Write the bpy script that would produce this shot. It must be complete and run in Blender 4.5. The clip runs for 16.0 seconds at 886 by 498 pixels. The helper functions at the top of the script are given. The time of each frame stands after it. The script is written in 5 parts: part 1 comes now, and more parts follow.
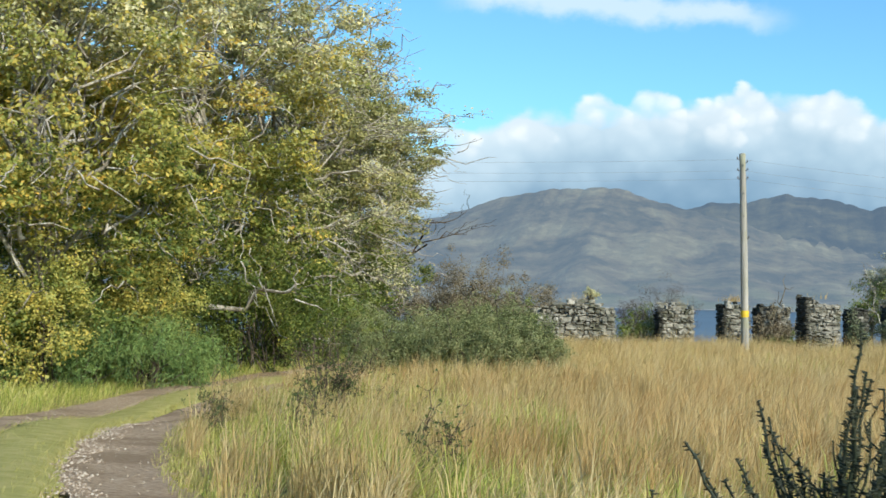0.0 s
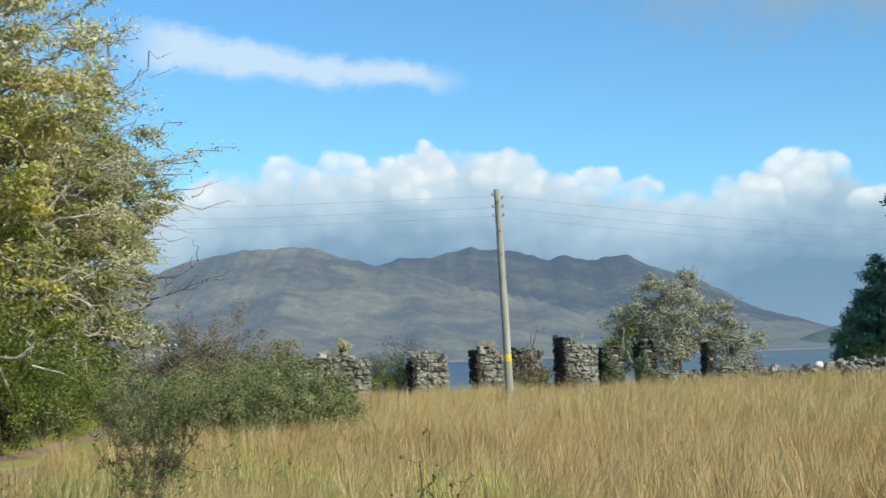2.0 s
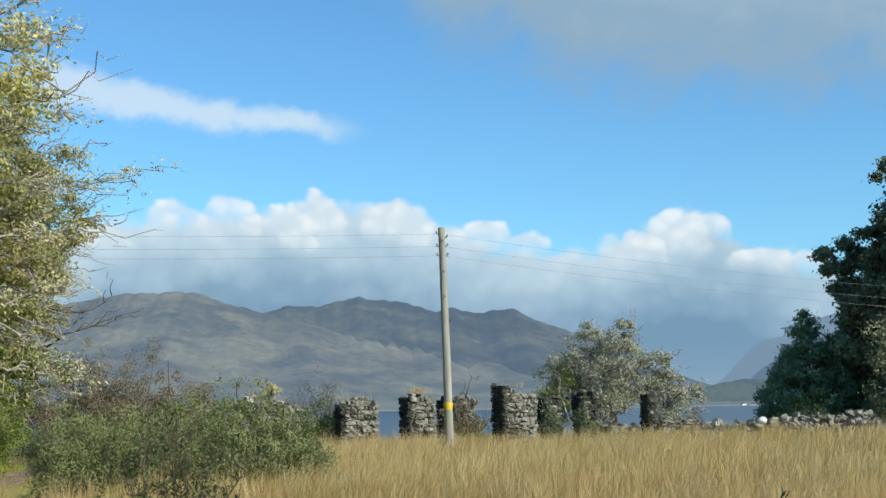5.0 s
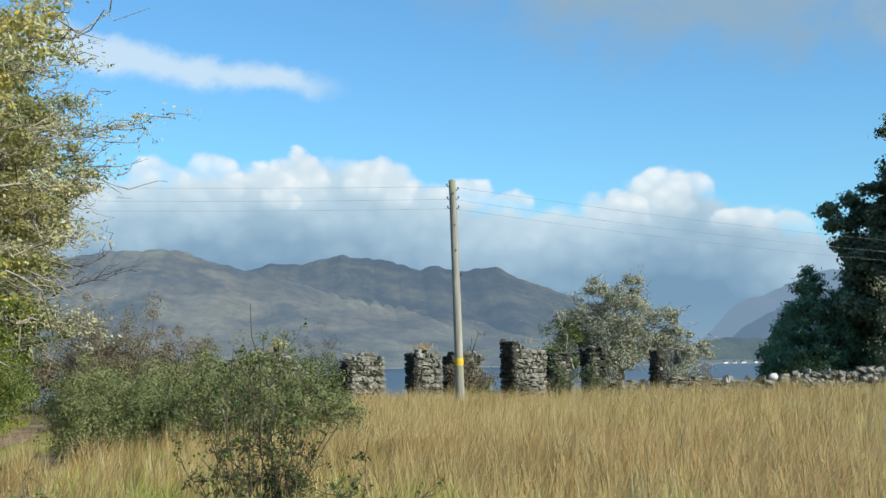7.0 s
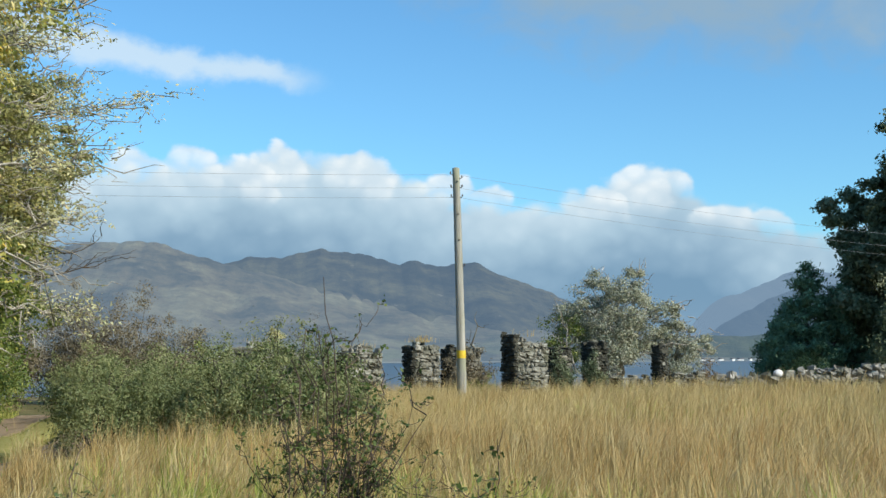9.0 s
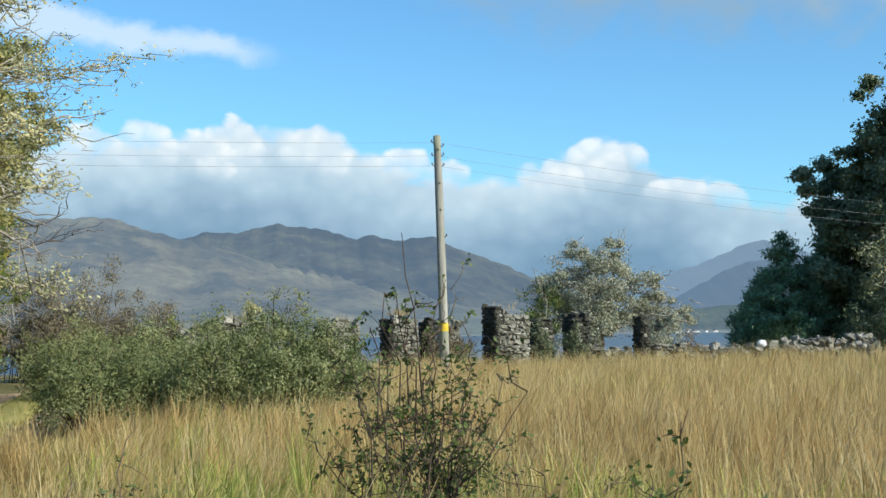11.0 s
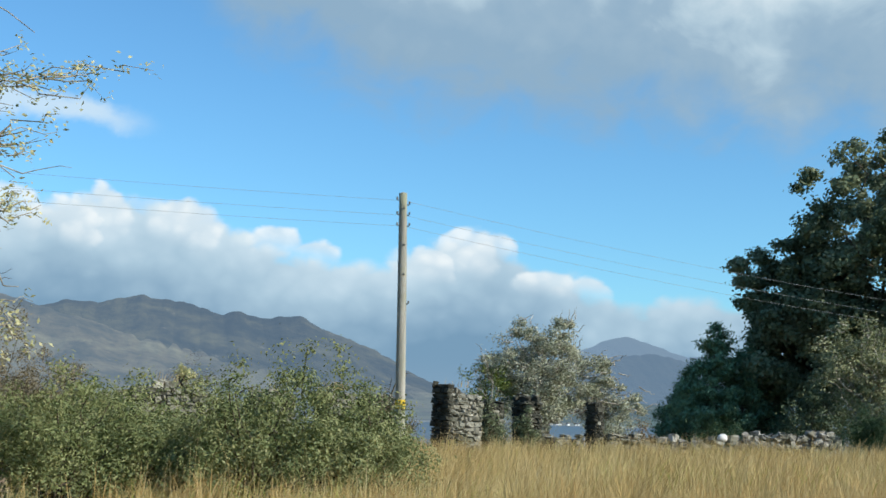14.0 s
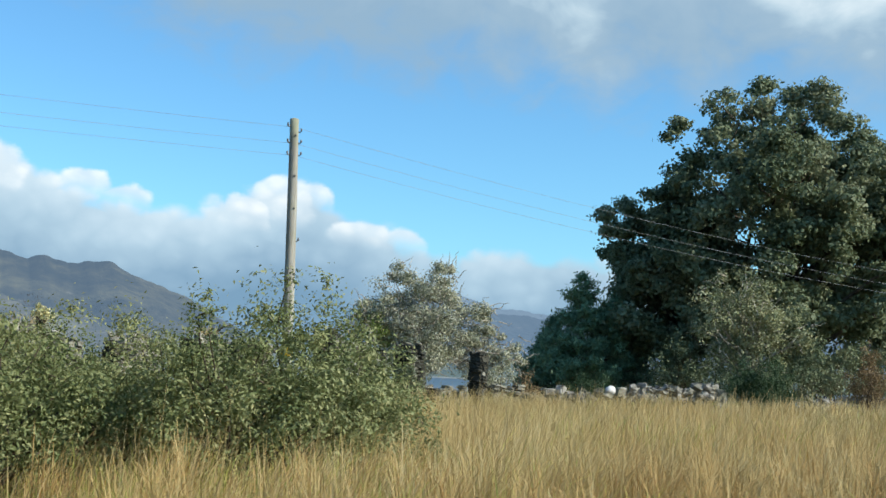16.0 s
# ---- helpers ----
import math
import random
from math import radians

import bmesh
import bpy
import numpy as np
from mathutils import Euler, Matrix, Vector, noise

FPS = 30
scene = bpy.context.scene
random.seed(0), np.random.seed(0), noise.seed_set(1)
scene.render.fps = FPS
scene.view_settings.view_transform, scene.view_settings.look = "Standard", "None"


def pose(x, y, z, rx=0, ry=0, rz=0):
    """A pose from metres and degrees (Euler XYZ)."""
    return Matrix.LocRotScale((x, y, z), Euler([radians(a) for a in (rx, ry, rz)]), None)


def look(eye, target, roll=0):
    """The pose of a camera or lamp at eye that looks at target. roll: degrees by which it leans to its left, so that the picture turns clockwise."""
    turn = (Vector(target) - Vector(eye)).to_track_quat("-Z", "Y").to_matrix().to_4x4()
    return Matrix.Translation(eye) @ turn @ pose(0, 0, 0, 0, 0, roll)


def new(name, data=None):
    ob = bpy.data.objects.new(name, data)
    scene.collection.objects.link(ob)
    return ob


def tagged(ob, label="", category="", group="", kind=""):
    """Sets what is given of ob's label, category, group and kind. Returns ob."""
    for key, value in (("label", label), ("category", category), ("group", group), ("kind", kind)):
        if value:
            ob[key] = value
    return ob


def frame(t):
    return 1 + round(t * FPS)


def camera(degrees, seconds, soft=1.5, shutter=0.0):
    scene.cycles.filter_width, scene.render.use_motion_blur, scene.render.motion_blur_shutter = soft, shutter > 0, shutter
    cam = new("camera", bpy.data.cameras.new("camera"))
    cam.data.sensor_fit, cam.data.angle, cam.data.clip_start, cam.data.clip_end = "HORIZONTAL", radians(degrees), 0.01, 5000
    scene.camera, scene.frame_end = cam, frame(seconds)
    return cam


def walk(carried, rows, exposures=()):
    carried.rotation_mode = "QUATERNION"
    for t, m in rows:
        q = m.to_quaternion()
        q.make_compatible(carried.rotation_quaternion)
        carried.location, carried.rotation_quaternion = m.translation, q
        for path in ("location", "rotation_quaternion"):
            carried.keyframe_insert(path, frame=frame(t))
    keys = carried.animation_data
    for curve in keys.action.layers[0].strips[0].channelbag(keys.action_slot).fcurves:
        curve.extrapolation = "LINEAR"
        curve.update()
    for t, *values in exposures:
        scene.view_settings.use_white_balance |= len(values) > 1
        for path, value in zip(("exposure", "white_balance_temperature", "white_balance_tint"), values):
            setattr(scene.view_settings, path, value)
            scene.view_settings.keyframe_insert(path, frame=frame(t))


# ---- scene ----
# ---------------------------------------------------------------- camera and walk
cam = camera(38.2, 16.0, soft=1.5, shutter=0.15)
PATH = [
    (0, (2.603, -21.719, 1.883), (2.035, -19.803, 1.962), 1.2),
    (0.5, (1.959, -20.983, 1.855), (1.522, -19.034, 1.972), 1.5),
    (1, (1.305, -20.182, 1.804), (0.954, -18.219, 1.959), 1.7),
    (1.5, (0.641, -19.332, 1.743), (0.381, -17.356, 1.912), -0.3),
    (2, (-0.007, -18.41, 1.681), (-0.101, -16.419, 1.85), -2.1),
    (2.5, (-0.533, -17.632, 1.648), (-0.426, -15.646, 1.864), -3.3),
    (3, (-0.945, -17.115, 1.635), (-0.771, -15.14, 1.897), -3.2),
    (3.5, (-1.301, -16.72, 1.638), (-1.116, -14.752, 1.943), -2.4),
    (4, (-1.513, -16.45, 1.617), (-1.312, -14.485, 1.93), -2.3),
    (4.5, (-1.656, -16.125, 1.621), (-1.495, -14.155, 1.926), -1.5),
    (5, (-1.813, -15.983, 1.607), (-1.73, -14.0, 1.85), -0.9),
    (7.5, (-2.792, -14.758, 1.548), (-2.667, -12.77, 1.722), -0.9),
    (7.6, (-2.817, -14.702, 1.546), (-2.689, -12.714, 1.719), -0.9),
    (8, (-2.986, -14.448, 1.52), (-2.859, -12.459, 1.691), -0.7),
    (10.5, (-3.723, -13.242, 1.479), (-3.56, -11.255, 1.646), 0.3),
    (11, (-3.96, -12.823, 1.465), (-3.752, -10.838, 1.594), -0.8),
    (11.5, (-4.26, -12.24, 1.423), (-3.997, -10.26, 1.53), -0.8),
    (12, (-4.622, -11.688, 1.389), (-4.3, -9.716, 1.476), 0.4),
    (12.5, (-4.934, -10.957, 1.391), (-4.646, -8.98, 1.49), 1.4),
    (13, (-5.293, -10.425, 1.357), (-5.07, -8.444, 1.515), 0.9),
    (13.5, (-5.716, -9.769, 1.311), (-5.427, -7.803, 1.536), 0.5),
    (14, (-6.098, -8.994, 1.277), (-5.691, -7.054, 1.538), 1.8),
    (14.5, (-6.446, -8.337, 1.264), (-5.9, -6.439, 1.576), 1.6),
    (15, (-6.757, -7.24, 1.238), (-6.094, -5.377, 1.538), 1.7),
    (15.5, (-7.019, -6.344, 1.211), (-6.327, -4.483, 1.452), 1.3),
    (16, (-7.346, -5.62, 1.199), (-6.658, -3.752, 1.393), 2.3),
]
walk(cam, [(t, look(e, g, r)) for t, e, g, r in PATH],
     exposures=((0, 0.18), (0.5, 0.10), (1.0, 0.06), (1.5, 0.03), (2.0, 0.02), (2.5, -0.02), (3.0, -0.15), (3.5, -0.08), (4.0, -0.04), (5.0, -0.02), (7.5, 0.0), (10.5, 0.06), (11.5, 0.11), (12.5, 0.12), (13.5, 0.03), (14.5, 0.0), (15.2, 0.04), (16.0, 0.14)))

# ---------------------------------------------------------------- world, sun
SUN_AZ, SUN_EL = 130.0, 31.0           # degrees clockwise from +y, and above the horizon


class Nodes:
    """Short hand for building node trees."""

    def __init__(self, tree):
        self.t = tree
        self.t.nodes.clear()

    def add(self, kind, **settings):
        n = self.t.nodes.new(kind)
        for k, v in settings.items():
            if k == "inputs":
                for i, val in v.items():
                    self.put(n.inputs[i], val)
            else:
                setattr(n, k, v)
        return n

    def put(self, socket, value):
        if isinstance(value, bpy.types.NodeSocket):
            self.t.links.new(value, socket)
        else:
            socket.default_value = value

    def math(self, op, a, b=0.0, c=0.0, clamp=False):
        n = self.add("ShaderNodeMath", operation=op, use_clamp=clamp)
        for s, v in zip(n.inputs, (a, b, c)):
            self.put(s, v)
        return n.outputs[0]

    def ramp(self, fac, stops, interp="LINEAR"):
        n = self.add("ShaderNodeValToRGB")
        n.color_ramp.interpolation = interp
        el = n.color_ramp.elements
        while len(el) < len(stops):
            el.new(0.5)
        for e, (p, c) in zip(el, stops):
            e.position = p
            e.color = (c, c, c, 1) if isinstance(c, (int, float)) else (*c, 1)
        self.put(n.inputs[0], fac)
        return n.outputs[0]

    def mix(self, fac, a, b, blend="MIX"):
        n = self.add("ShaderNodeMix", data_type="RGBA", blend_type=blend)
        for i, v in ((0, fac), (6, a), (7, b)):
            if isinstance(v, tuple) and len(v) == 3:
                v = (*v, 1)
            self.put(n.inputs[i], v)
        return n.outputs[2]

    def noise(self, vec, scale, detail=4.0, rough=0.55, dist=0.0):
        n = self.add("ShaderNodeTexNoise", inputs={"Vector": vec, "Scale": scale, "Detail": detail, "Roughness": rough, "Distortion": dist})
        return n.outputs[0]

    def smooth(self, v, lo, hi):
        n = self.add("ShaderNodeMapRange", interpolation_type="SMOOTHSTEP", inputs={0: v, 1: lo, 2: hi})
        return n.outputs[0]


def make_world():
    w = bpy.data.worlds.new("world")
    scene.world = w
    w.use_nodes = True
    n = Nodes(w.node_tree)
    out = n.add("ShaderNodeOutputWorld")
    bg = n.add("ShaderNodeBackground")
    n.t.links.new(bg.outputs[0], out.inputs[0])
    sky = n.add("ShaderNodeTexSky", sky_type="NISHITA", sun_disc=False, sun_elevation=radians(SUN_EL),
                sun_rotation=radians(SUN_AZ), altitude=20.0, air_density=1.0, dust_density=0.6, ozone_density=1.4)
    clear = n.mix(1.0, sky.outputs[0], (0.081, 0.142, 0.176), "MULTIPLY")
    # direction -> azimuth (degrees right of +y) and elevation
    co = n.add("ShaderNodeTexCoord").outputs["Generated"]
    xyz = n.add("ShaderNodeSeparateXYZ", inputs={0: co}).outputs
    az = n.math("MULTIPLY", n.math("ARCTAN2", xyz[0], xyz[1]), 57.2958)
    el = n.math("MULTIPLY", n.math("ARCSINE", xyz[2]), 57.2958)
    plane = n.add("ShaderNodeCombineXYZ", inputs={0: az, 1: n.math("MULTIPLY", el, 1.25), 2: 0.0}).outputs[0]
    fine = n.noise(plane, 0.55, 6.0, 0.6)
    broad = n.noise(plane, 0.13, 4.0, 0.55)
    warp = n.add("ShaderNodeVectorMath", operation="ADD", inputs={0: plane, 1: n.add("ShaderNodeTexNoise", inputs={"Vector": plane, "Scale": 0.9, "Detail": 4.0}).outputs[1]}).outputs[0]
    puffs = n.add("ShaderNodeTexVoronoi", feature="SMOOTH_F1", inputs={"Vector": warp, "Scale": 0.33, "Smoothness": 0.35}).outputs[0]
    puff2 = n.add("ShaderNodeTexVoronoi", feature="SMOOTH_F1", inputs={"Vector": warp, "Scale": 0.95, "Smoothness": 0.3}).outputs[0]

    # bank of cumulus over the hills: its top, in tenths of degrees along the azimuth
    tops = ((-60, 8.0), (-22, 6.6), (-16, 7.6), (-12.5, 8.7), (-7.3, 9.3), (-3.2, 9.6), (0.3, 9.2), (3.4, 7.9), (6.2, 7.2), (9.4, 6.9),
            (11.6, 8.1), (14.2, 8.3), (15.9, 7.2), (18.6, 6.1), (20.5, 5.5), (26, 5.8), (32, 5.0), (70, 7.0))
    top = n.math("MULTIPLY", n.ramp(n.math("DIVIDE", n.math("ADD", az, 60.0), 130.0), [((a + 60) / 130, t / 12) for a, t in tops]), 12.0)
    lump = n.math("ADD", n.math("MULTIPLY", n.math("SUBTRACT", 0.45, puffs), 1.7), n.math("MULTIPLY", n.math("SUBTRACT", 0.4, puff2), 0.9))
    lump = n.math("ADD", lump, n.math("MULTIPLY", n.math("SUBTRACT", fine, 0.5), 0.8))
    depth = n.math("SUBTRACT", n.math("ADD", n.math("SUBTRACT", top, 0.1), n.math("MULTIPLY", lump, 0.8)), el)
    bank = n.smooth(depth, -0.25, 0.60)
    shade = n.math("ADD", n.math("MULTIPLY_ADD", depth, 0.185, -0.04), n.math("MULTIPLY", n.math("SUBTRACT", broad, 0.5), 0.75))
    shade = n.math("ADD", shade, n.math("MULTIPLY", n.math("SUBTRACT", puffs, 0.45), 0.5))
    shade = n.math("ADD", shade, n.math("MULTIPLY", n.math("SUBTRACT", puff2, 0.4), 0.3))
    shade = n.math("ADD", shade, n.math("MULTIPLY", n.smooth(az, -4.0, 22.0), 0.27))
    bank_col = n.ramp(shade, [(0.0, (0.70, 0.83, 0.90)), (0.22, (0.56, 0.72, 0.83)), (0.48, (0.41, 0.58, 0.71)), (0.76, (0.27, 0.425, 0.57)), (1.0, (0.19, 0.335, 0.485))])
    col = n.mix(bank, clear, bank_col)

    # bright cauliflower heads that rise out of the bank: azimuth, elevation, half width, half height
    heads = ((-16.6, 7.0, 1.7, 0.9), (-13.0, 7.4, 1.6, 1.15), (-9.5, 7.95, 1.6, 1.3), (-7.2, 7.95, 1.7, 1.55), (-4.7, 7.6, 1.6, 1.4), (-3.1, 8.2, 1.25, 1.5), (0.25, 7.75, 1.85, 1.65),
             (4.45, 7.35, 1.4, 1.0), (6.1, 6.95, 1.3, 0.8), (12.85, 7.1, 1.9, 1.6), (11.3, 6.6, 1.3, 1.1), (14.4, 7.35, 1.0, 1.05), (16.4, 5.95, 1.7, 0.8), (18.5, 5.75, 1.2, 0.8))
    curl = n.math("ADD", n.math("MULTIPLY", n.math("SUBTRACT", 0.42, puff2), 0.42), n.math("MULTIPLY", n.math("SUBTRACT", fine, 0.5), 0.55))
    soft = n.math("ADD", n.math("MULTIPLY", n.math("SUBTRACT", broad, 0.5), 1.6), n.math("MULTIPLY", n.math("SUBTRACT", 0.45, puffs), 0.7))
    white = 0.0
    for a0, e0, ra, re in heads:
        u = n.math("DIVIDE", n.math("SUBTRACT", az, a0), ra)
        v = n.math("DIVIDE", n.math("SUBTRACT", el, e0), re)
        inside = n.math("SUBTRACT", 1.0, n.math("SQRT", n.math("ADD", n.math("MULTIPLY", u, u), n.math("MULTIPLY", v, v))))
        lit_head = n.math("MULTIPLY", n.smooth(n.math("ADD", inside, curl), -0.03, 0.24), n.smooth(n.math("ADD", n.math("MULTIPLY_ADD", u, 0.25, v), soft), -0.75, 0.55))
        white = n.math("MAXIMUM", lit_head, white)
    col = n.mix(n.math("MULTIPLY", white, 0.85), col, n.mix(n.smooth(n.math("ADD", puff2, n.math("MULTIPLY", fine, 0.5)), 0.35, 0.95), (0.90, 0.96, 0.98), (0.68, 0.80, 0.88)))

    # a long thin white cloud
    line = n.math("SUBTRACT", el, n.math("MULTIPLY_ADD", az, -0.115, 12.12))
    body = n.math("SUBTRACT", n.math("MULTIPLY_ADD", az, -0.045, 0.60), n.math("ABSOLUTE", n.math("ADD", line, n.math("MULTIPLY", n.math("SUBTRACT", broad, 0.5), 1.3))))
    ends = n.math("MULTIPLY", n.smooth(az, -17.4, -14.4), n.smooth(az, -0.6, -4.0))
    wisp = n.math("MULTIPLY", n.smooth(n.math("ADD", body, n.math("MULTIPLY", n.math("SUBTRACT", fine, 0.5), 1.5)), -0.05, 0.8), ends)
    col = n.mix(n.math("MULTIPLY", wisp, 0.68), col, (0.74, 0.86, 0.92))

    # large grey cloud overhead to the right, open to the light above
    lows = ((-10, 24.0), (0.5, 18.0), (4.5, 15.2), (10.5, 13.7), (16, 12.9), (22, 12.8), (27, 12.1), (34, 12.5), (48, 11.0), (60, 13.0))
    low = n.math("MULTIPLY", n.ramp(n.math("DIVIDE", n.math("ADD", az, 10.0), 70.0), [((a + 10) / 70, b / 25) for a, b in lows]), 25.0)
    over = n.math("SUBTRACT", el, low)
    over = n.math("ADD", over, n.math("MULTIPLY", n.math("SUBTRACT", broad, 0.5), 4.2))
    ragged = n.noise(plane, 0.30, 7.0, 0.58, 0.4)
    over = n.math("ADD", over, n.math("MULTIPLY", n.math("SUBTRACT", ragged, 0.5), 6.5))
    mask = n.math("MULTIPLY", n.smooth(over, -1.2, 3.0), n.smooth(az, -7.0, 3.0))
    mask = n.math("MULTIPLY", mask, n.smooth(az, 150.0, 80.0))
    mask = n.math("MULTIPLY", mask, n.smooth(el, 50.0, 24.0))
    lit = n.math("ADD", n.math("MULTIPLY", n.math("SUBTRACT", over, 3.6), 0.13), n.math("MULTIPLY", n.math("SUBTRACT", broad, 0.5), 1.7))
    lit = n.math("ADD", lit, n.math("MULTIPLY", n.smooth(az, 8.0, 30.0), 0.40))
    lit = n.math("ADD", lit, n.math("MULTIPLY", n.math("SUBTRACT", ragged, 0.5), 0.25))
    lit = n.math("ADD", lit, n.math("MULTIPLY", n.smooth(over, 3.0, -0.5), 0.22))
    over_col = n.ramp(lit, [(0.0, (0.285, 0.43, 0.565)), (0.35, (0.335, 0.475, 0.595)), (0.62, (0.47, 0.615, 0.71)), (1.0, (0.72, 0.83, 0.88))])
    col = n.mix(n.math("MULTIPLY", mask, 0.94), col, over_col)
    # pale air close to the horizon
    col = n.mix(n.math("MULTIPLY", n.smooth(el, 3.0, -1.0), 0.5), col, (0.36, 0.47, 0.58))
    n.t.links.new(col, bg.inputs[0])
    bg.inputs[1].default_value = 1.0


make_world()
sun = new("sun", bpy.data.lights.new("sun", "SUN"))
sun.data.energy, sun.data.angle, sun.data.color = 5.0, radians(0.6), (1.0, 0.93, 0.80)
a, e = radians(SUN_AZ), radians(SUN_EL)
sun.matrix_world = look((60 * math.sin(a) * math.cos(e), 60 * math.cos(a) * math.cos(e), 60 * math.sin(e)), (0, 0, 0))

# ---------------------------------------------------------------- materials


def material(name, colours, scale=3.0, rough=0.85, bump=0.25, bump_scale=None, vary="", spread=0.35, stops=None,
             stain=None, stain_scale=0.4, thin=0.0, metal=0.0, stretch=(1, 1, 1), spec=0.3):
    """A rough natural surface: colours laid out by noise of that scale (per metre), a second, broader stain, and relief.
    vary: 'island' or 'object' shifts the tone piece by piece. thin: share of light that passes through (leaves, grass)."""
    m = bpy.data.materials.new(name)
    m.use_nodes = True
    n = Nodes(m.node_tree)
    out = n.add("ShaderNodeOutputMaterial")
    geo = n.add("ShaderNodeNewGeometry")
    pos = geo.outputs["Position"]
    if stretch != (1, 1, 1):
        pos = n.add("ShaderNodeVectorMath", operation="MULTIPLY", inputs={0: pos, 1: stretch}).outputs[0]
    fac = n.noise(pos, scale, 5.0, 0.6)
    fac = n.smooth(fac, 0.28, 0.72)
    if vary:
        r = geo.outputs["Random Per Island"] if vary == "island" else n.add("ShaderNodeObjectInfo").outputs["Random"]
        fac = n.math("ADD", n.math("MULTIPLY", fac, 1 - spread), n.math("MULTIPLY", r, spread))
    k = len(colours) - 1
    col = n.ramp(fac, [(i / k if stops is None else stops[i], c) for i, c in enumerate(colours)])
    if stain is not None:
        s = n.smooth(n.noise(geo.outputs["Position"], stain_scale, 3.0, 0.5), 0.45, 0.68)
        col = n.mix(n.math("MULTIPLY", s, 0.75), col, stain)
    p = n.add("ShaderNodeBsdfPrincipled", inputs={"Roughness": rough, "Metallic": metal, "Specular IOR Level": spec})
    n.put(p.inputs["Base Color"], col)
    if bump:
        h = n.noise(pos, bump_scale or scale * 6, 6.0, 0.65)
        b = n.add("ShaderNodeBump", inputs={"Strength": bump, "Distance": 0.03, "Height": h})
        n.put(p.inputs["Normal"], b.outputs[0])
    surf = p.outputs[0]
    if thin:
        tr = n.add("ShaderNodeBsdfTranslucent")
        n.put(tr.inputs[0], col)
        surf = n.add("ShaderNodeMixShader", inputs={0: thin, 1: surf, 2: tr.outputs[0]}).outputs[0]
    n.t.links.new(surf, out.inputs[0])
    return m


SOIL = material("soil", [(0.10, 0.085, 0.035), (0.20, 0.15, 0.06), (0.27, 0.21, 0.09)], 1.5, 0.95, 0.6, stain=(0.08, 0.10, 0.03))
TRACK = material("track_gravel", [(0.24, 0.17, 0.105), (0.34, 0.25, 0.16), (0.45, 0.36, 0.25)], 16.0, 0.95, 0.7, 90.0, stain=(0.20, 0.14, 0.08), stain_scale=0.8)
TURF = material("short_turf", [(0.20, 0.225, 0.055), (0.37, 0.355, 0.11), (0.54, 0.46, 0.20)], 4.5, 0.95, 0.5, vary="island", spread=0.6, thin=0.25)
STRAW = material("dry_meadow_grass", [(0.20, 0.14, 0.05), (0.42, 0.31, 0.12), (0.60, 0.485, 0.23), (0.76, 0.66, 0.40)], 0.45, 0.75, 0.0, vary="island", spread=0.62,
                 stain=(0.52, 0.35, 0.14), stain_scale=0.33, thin=0.3)
GREEN_GRASS = material("green_verge_grass", [(0.10, 0.17, 0.025), (0.29, 0.36, 0.06), (0.57, 0.55, 0.15), (0.80, 0.72, 0.32)], 0.9, 0.7, 0.0, vary="island", spread=0.75, thin=0.4)
RUSSET = material("russet_moor_grass", [(0.22, 0.12, 0.04), (0.44, 0.275, 0.10), (0.60, 0.43, 0.18), (0.72, 0.58, 0.31)], 0.8, 0.75, 0.0, vary="island", spread=0.65, thin=0.3)
STALK = material("seed_stalk", [(0.42, 0.30, 0.12), (0.62, 0.50, 0.26)], 2.0, 0.8, 0.0, vary="island", spread=0.7, thin=0.2)
BARK_PALE = material("lichened_bark", [(0.16, 0.14, 0.10), (0.36, 0.33, 0.27), (0.58, 0.55, 0.47)], 5.0, 0.95, 0.9, stretch=(1, 1, 0.35))
BARK_MID = material("mossy_bark", [(0.06, 0.055, 0.035), (0.14, 0.125, 0.09), (0.26, 0.24, 0.18)], 5.0, 0.95, 0.9, stretch=(1, 1, 0.35))
BARK_DARK = material("dark_bark", [(0.035, 0.028, 0.02), (0.09, 0.07, 0.05), (0.15, 0.125, 0.09)], 6.0, 0.95, 0.9, stretch=(1, 1, 0.35))
TWIG_RED = material("reddish_twigs", [(0.04, 0.03, 0.022), (0.085, 0.062, 0.045), (0.15, 0.115, 0.085)], 3.0, 0.9, 0.2)
AUTUMN = material("autumn_leaves", [(0.12, 0.17, 0.035), (0.28, 0.32, 0.08), (0.48, 0.47, 0.13), (0.72, 0.58, 0.13), (0.80, 0.45, 0.09)], 0.5, 0.55, 0.0,
                  vary="island", spread=0.5, thin=0.45)
AUTUMN_PALE = material("pale_autumn_leaves", [(0.28, 0.31, 0.16), (0.49, 0.49, 0.26), (0.67, 0.64, 0.37), (0.80, 0.64, 0.24)], 0.5, 0.5, 0.0, vary="island", spread=0.6, thin=0.3)
AUTUMN_OLIVE = material("olive_autumn_leaves", [(0.15, 0.165, 0.06), (0.27, 0.28, 0.10), (0.42, 0.40, 0.16), (0.60, 0.50, 0.17)], 0.5, 0.55, 0.0, vary="island", spread=0.55, thin=0.35)
AUTUMN_GREEN = material("green_summer_leaves", [(0.035, 0.065, 0.016), (0.09, 0.135, 0.03), (0.24, 0.29, 0.06), (0.55, 0.48, 0.11)], 0.5, 0.55, 0.0, vary="island", spread=0.5, thin=0.45)
LEAF_GREEN = material("hedge_leaves", [(0.042, 0.086, 0.017), (0.115, 0.175, 0.038), (0.235, 0.275, 0.07), (0.44, 0.41, 0.12)], 0.7, 0.5, 0.0, vary="island", spread=0.6, thin=0.3)
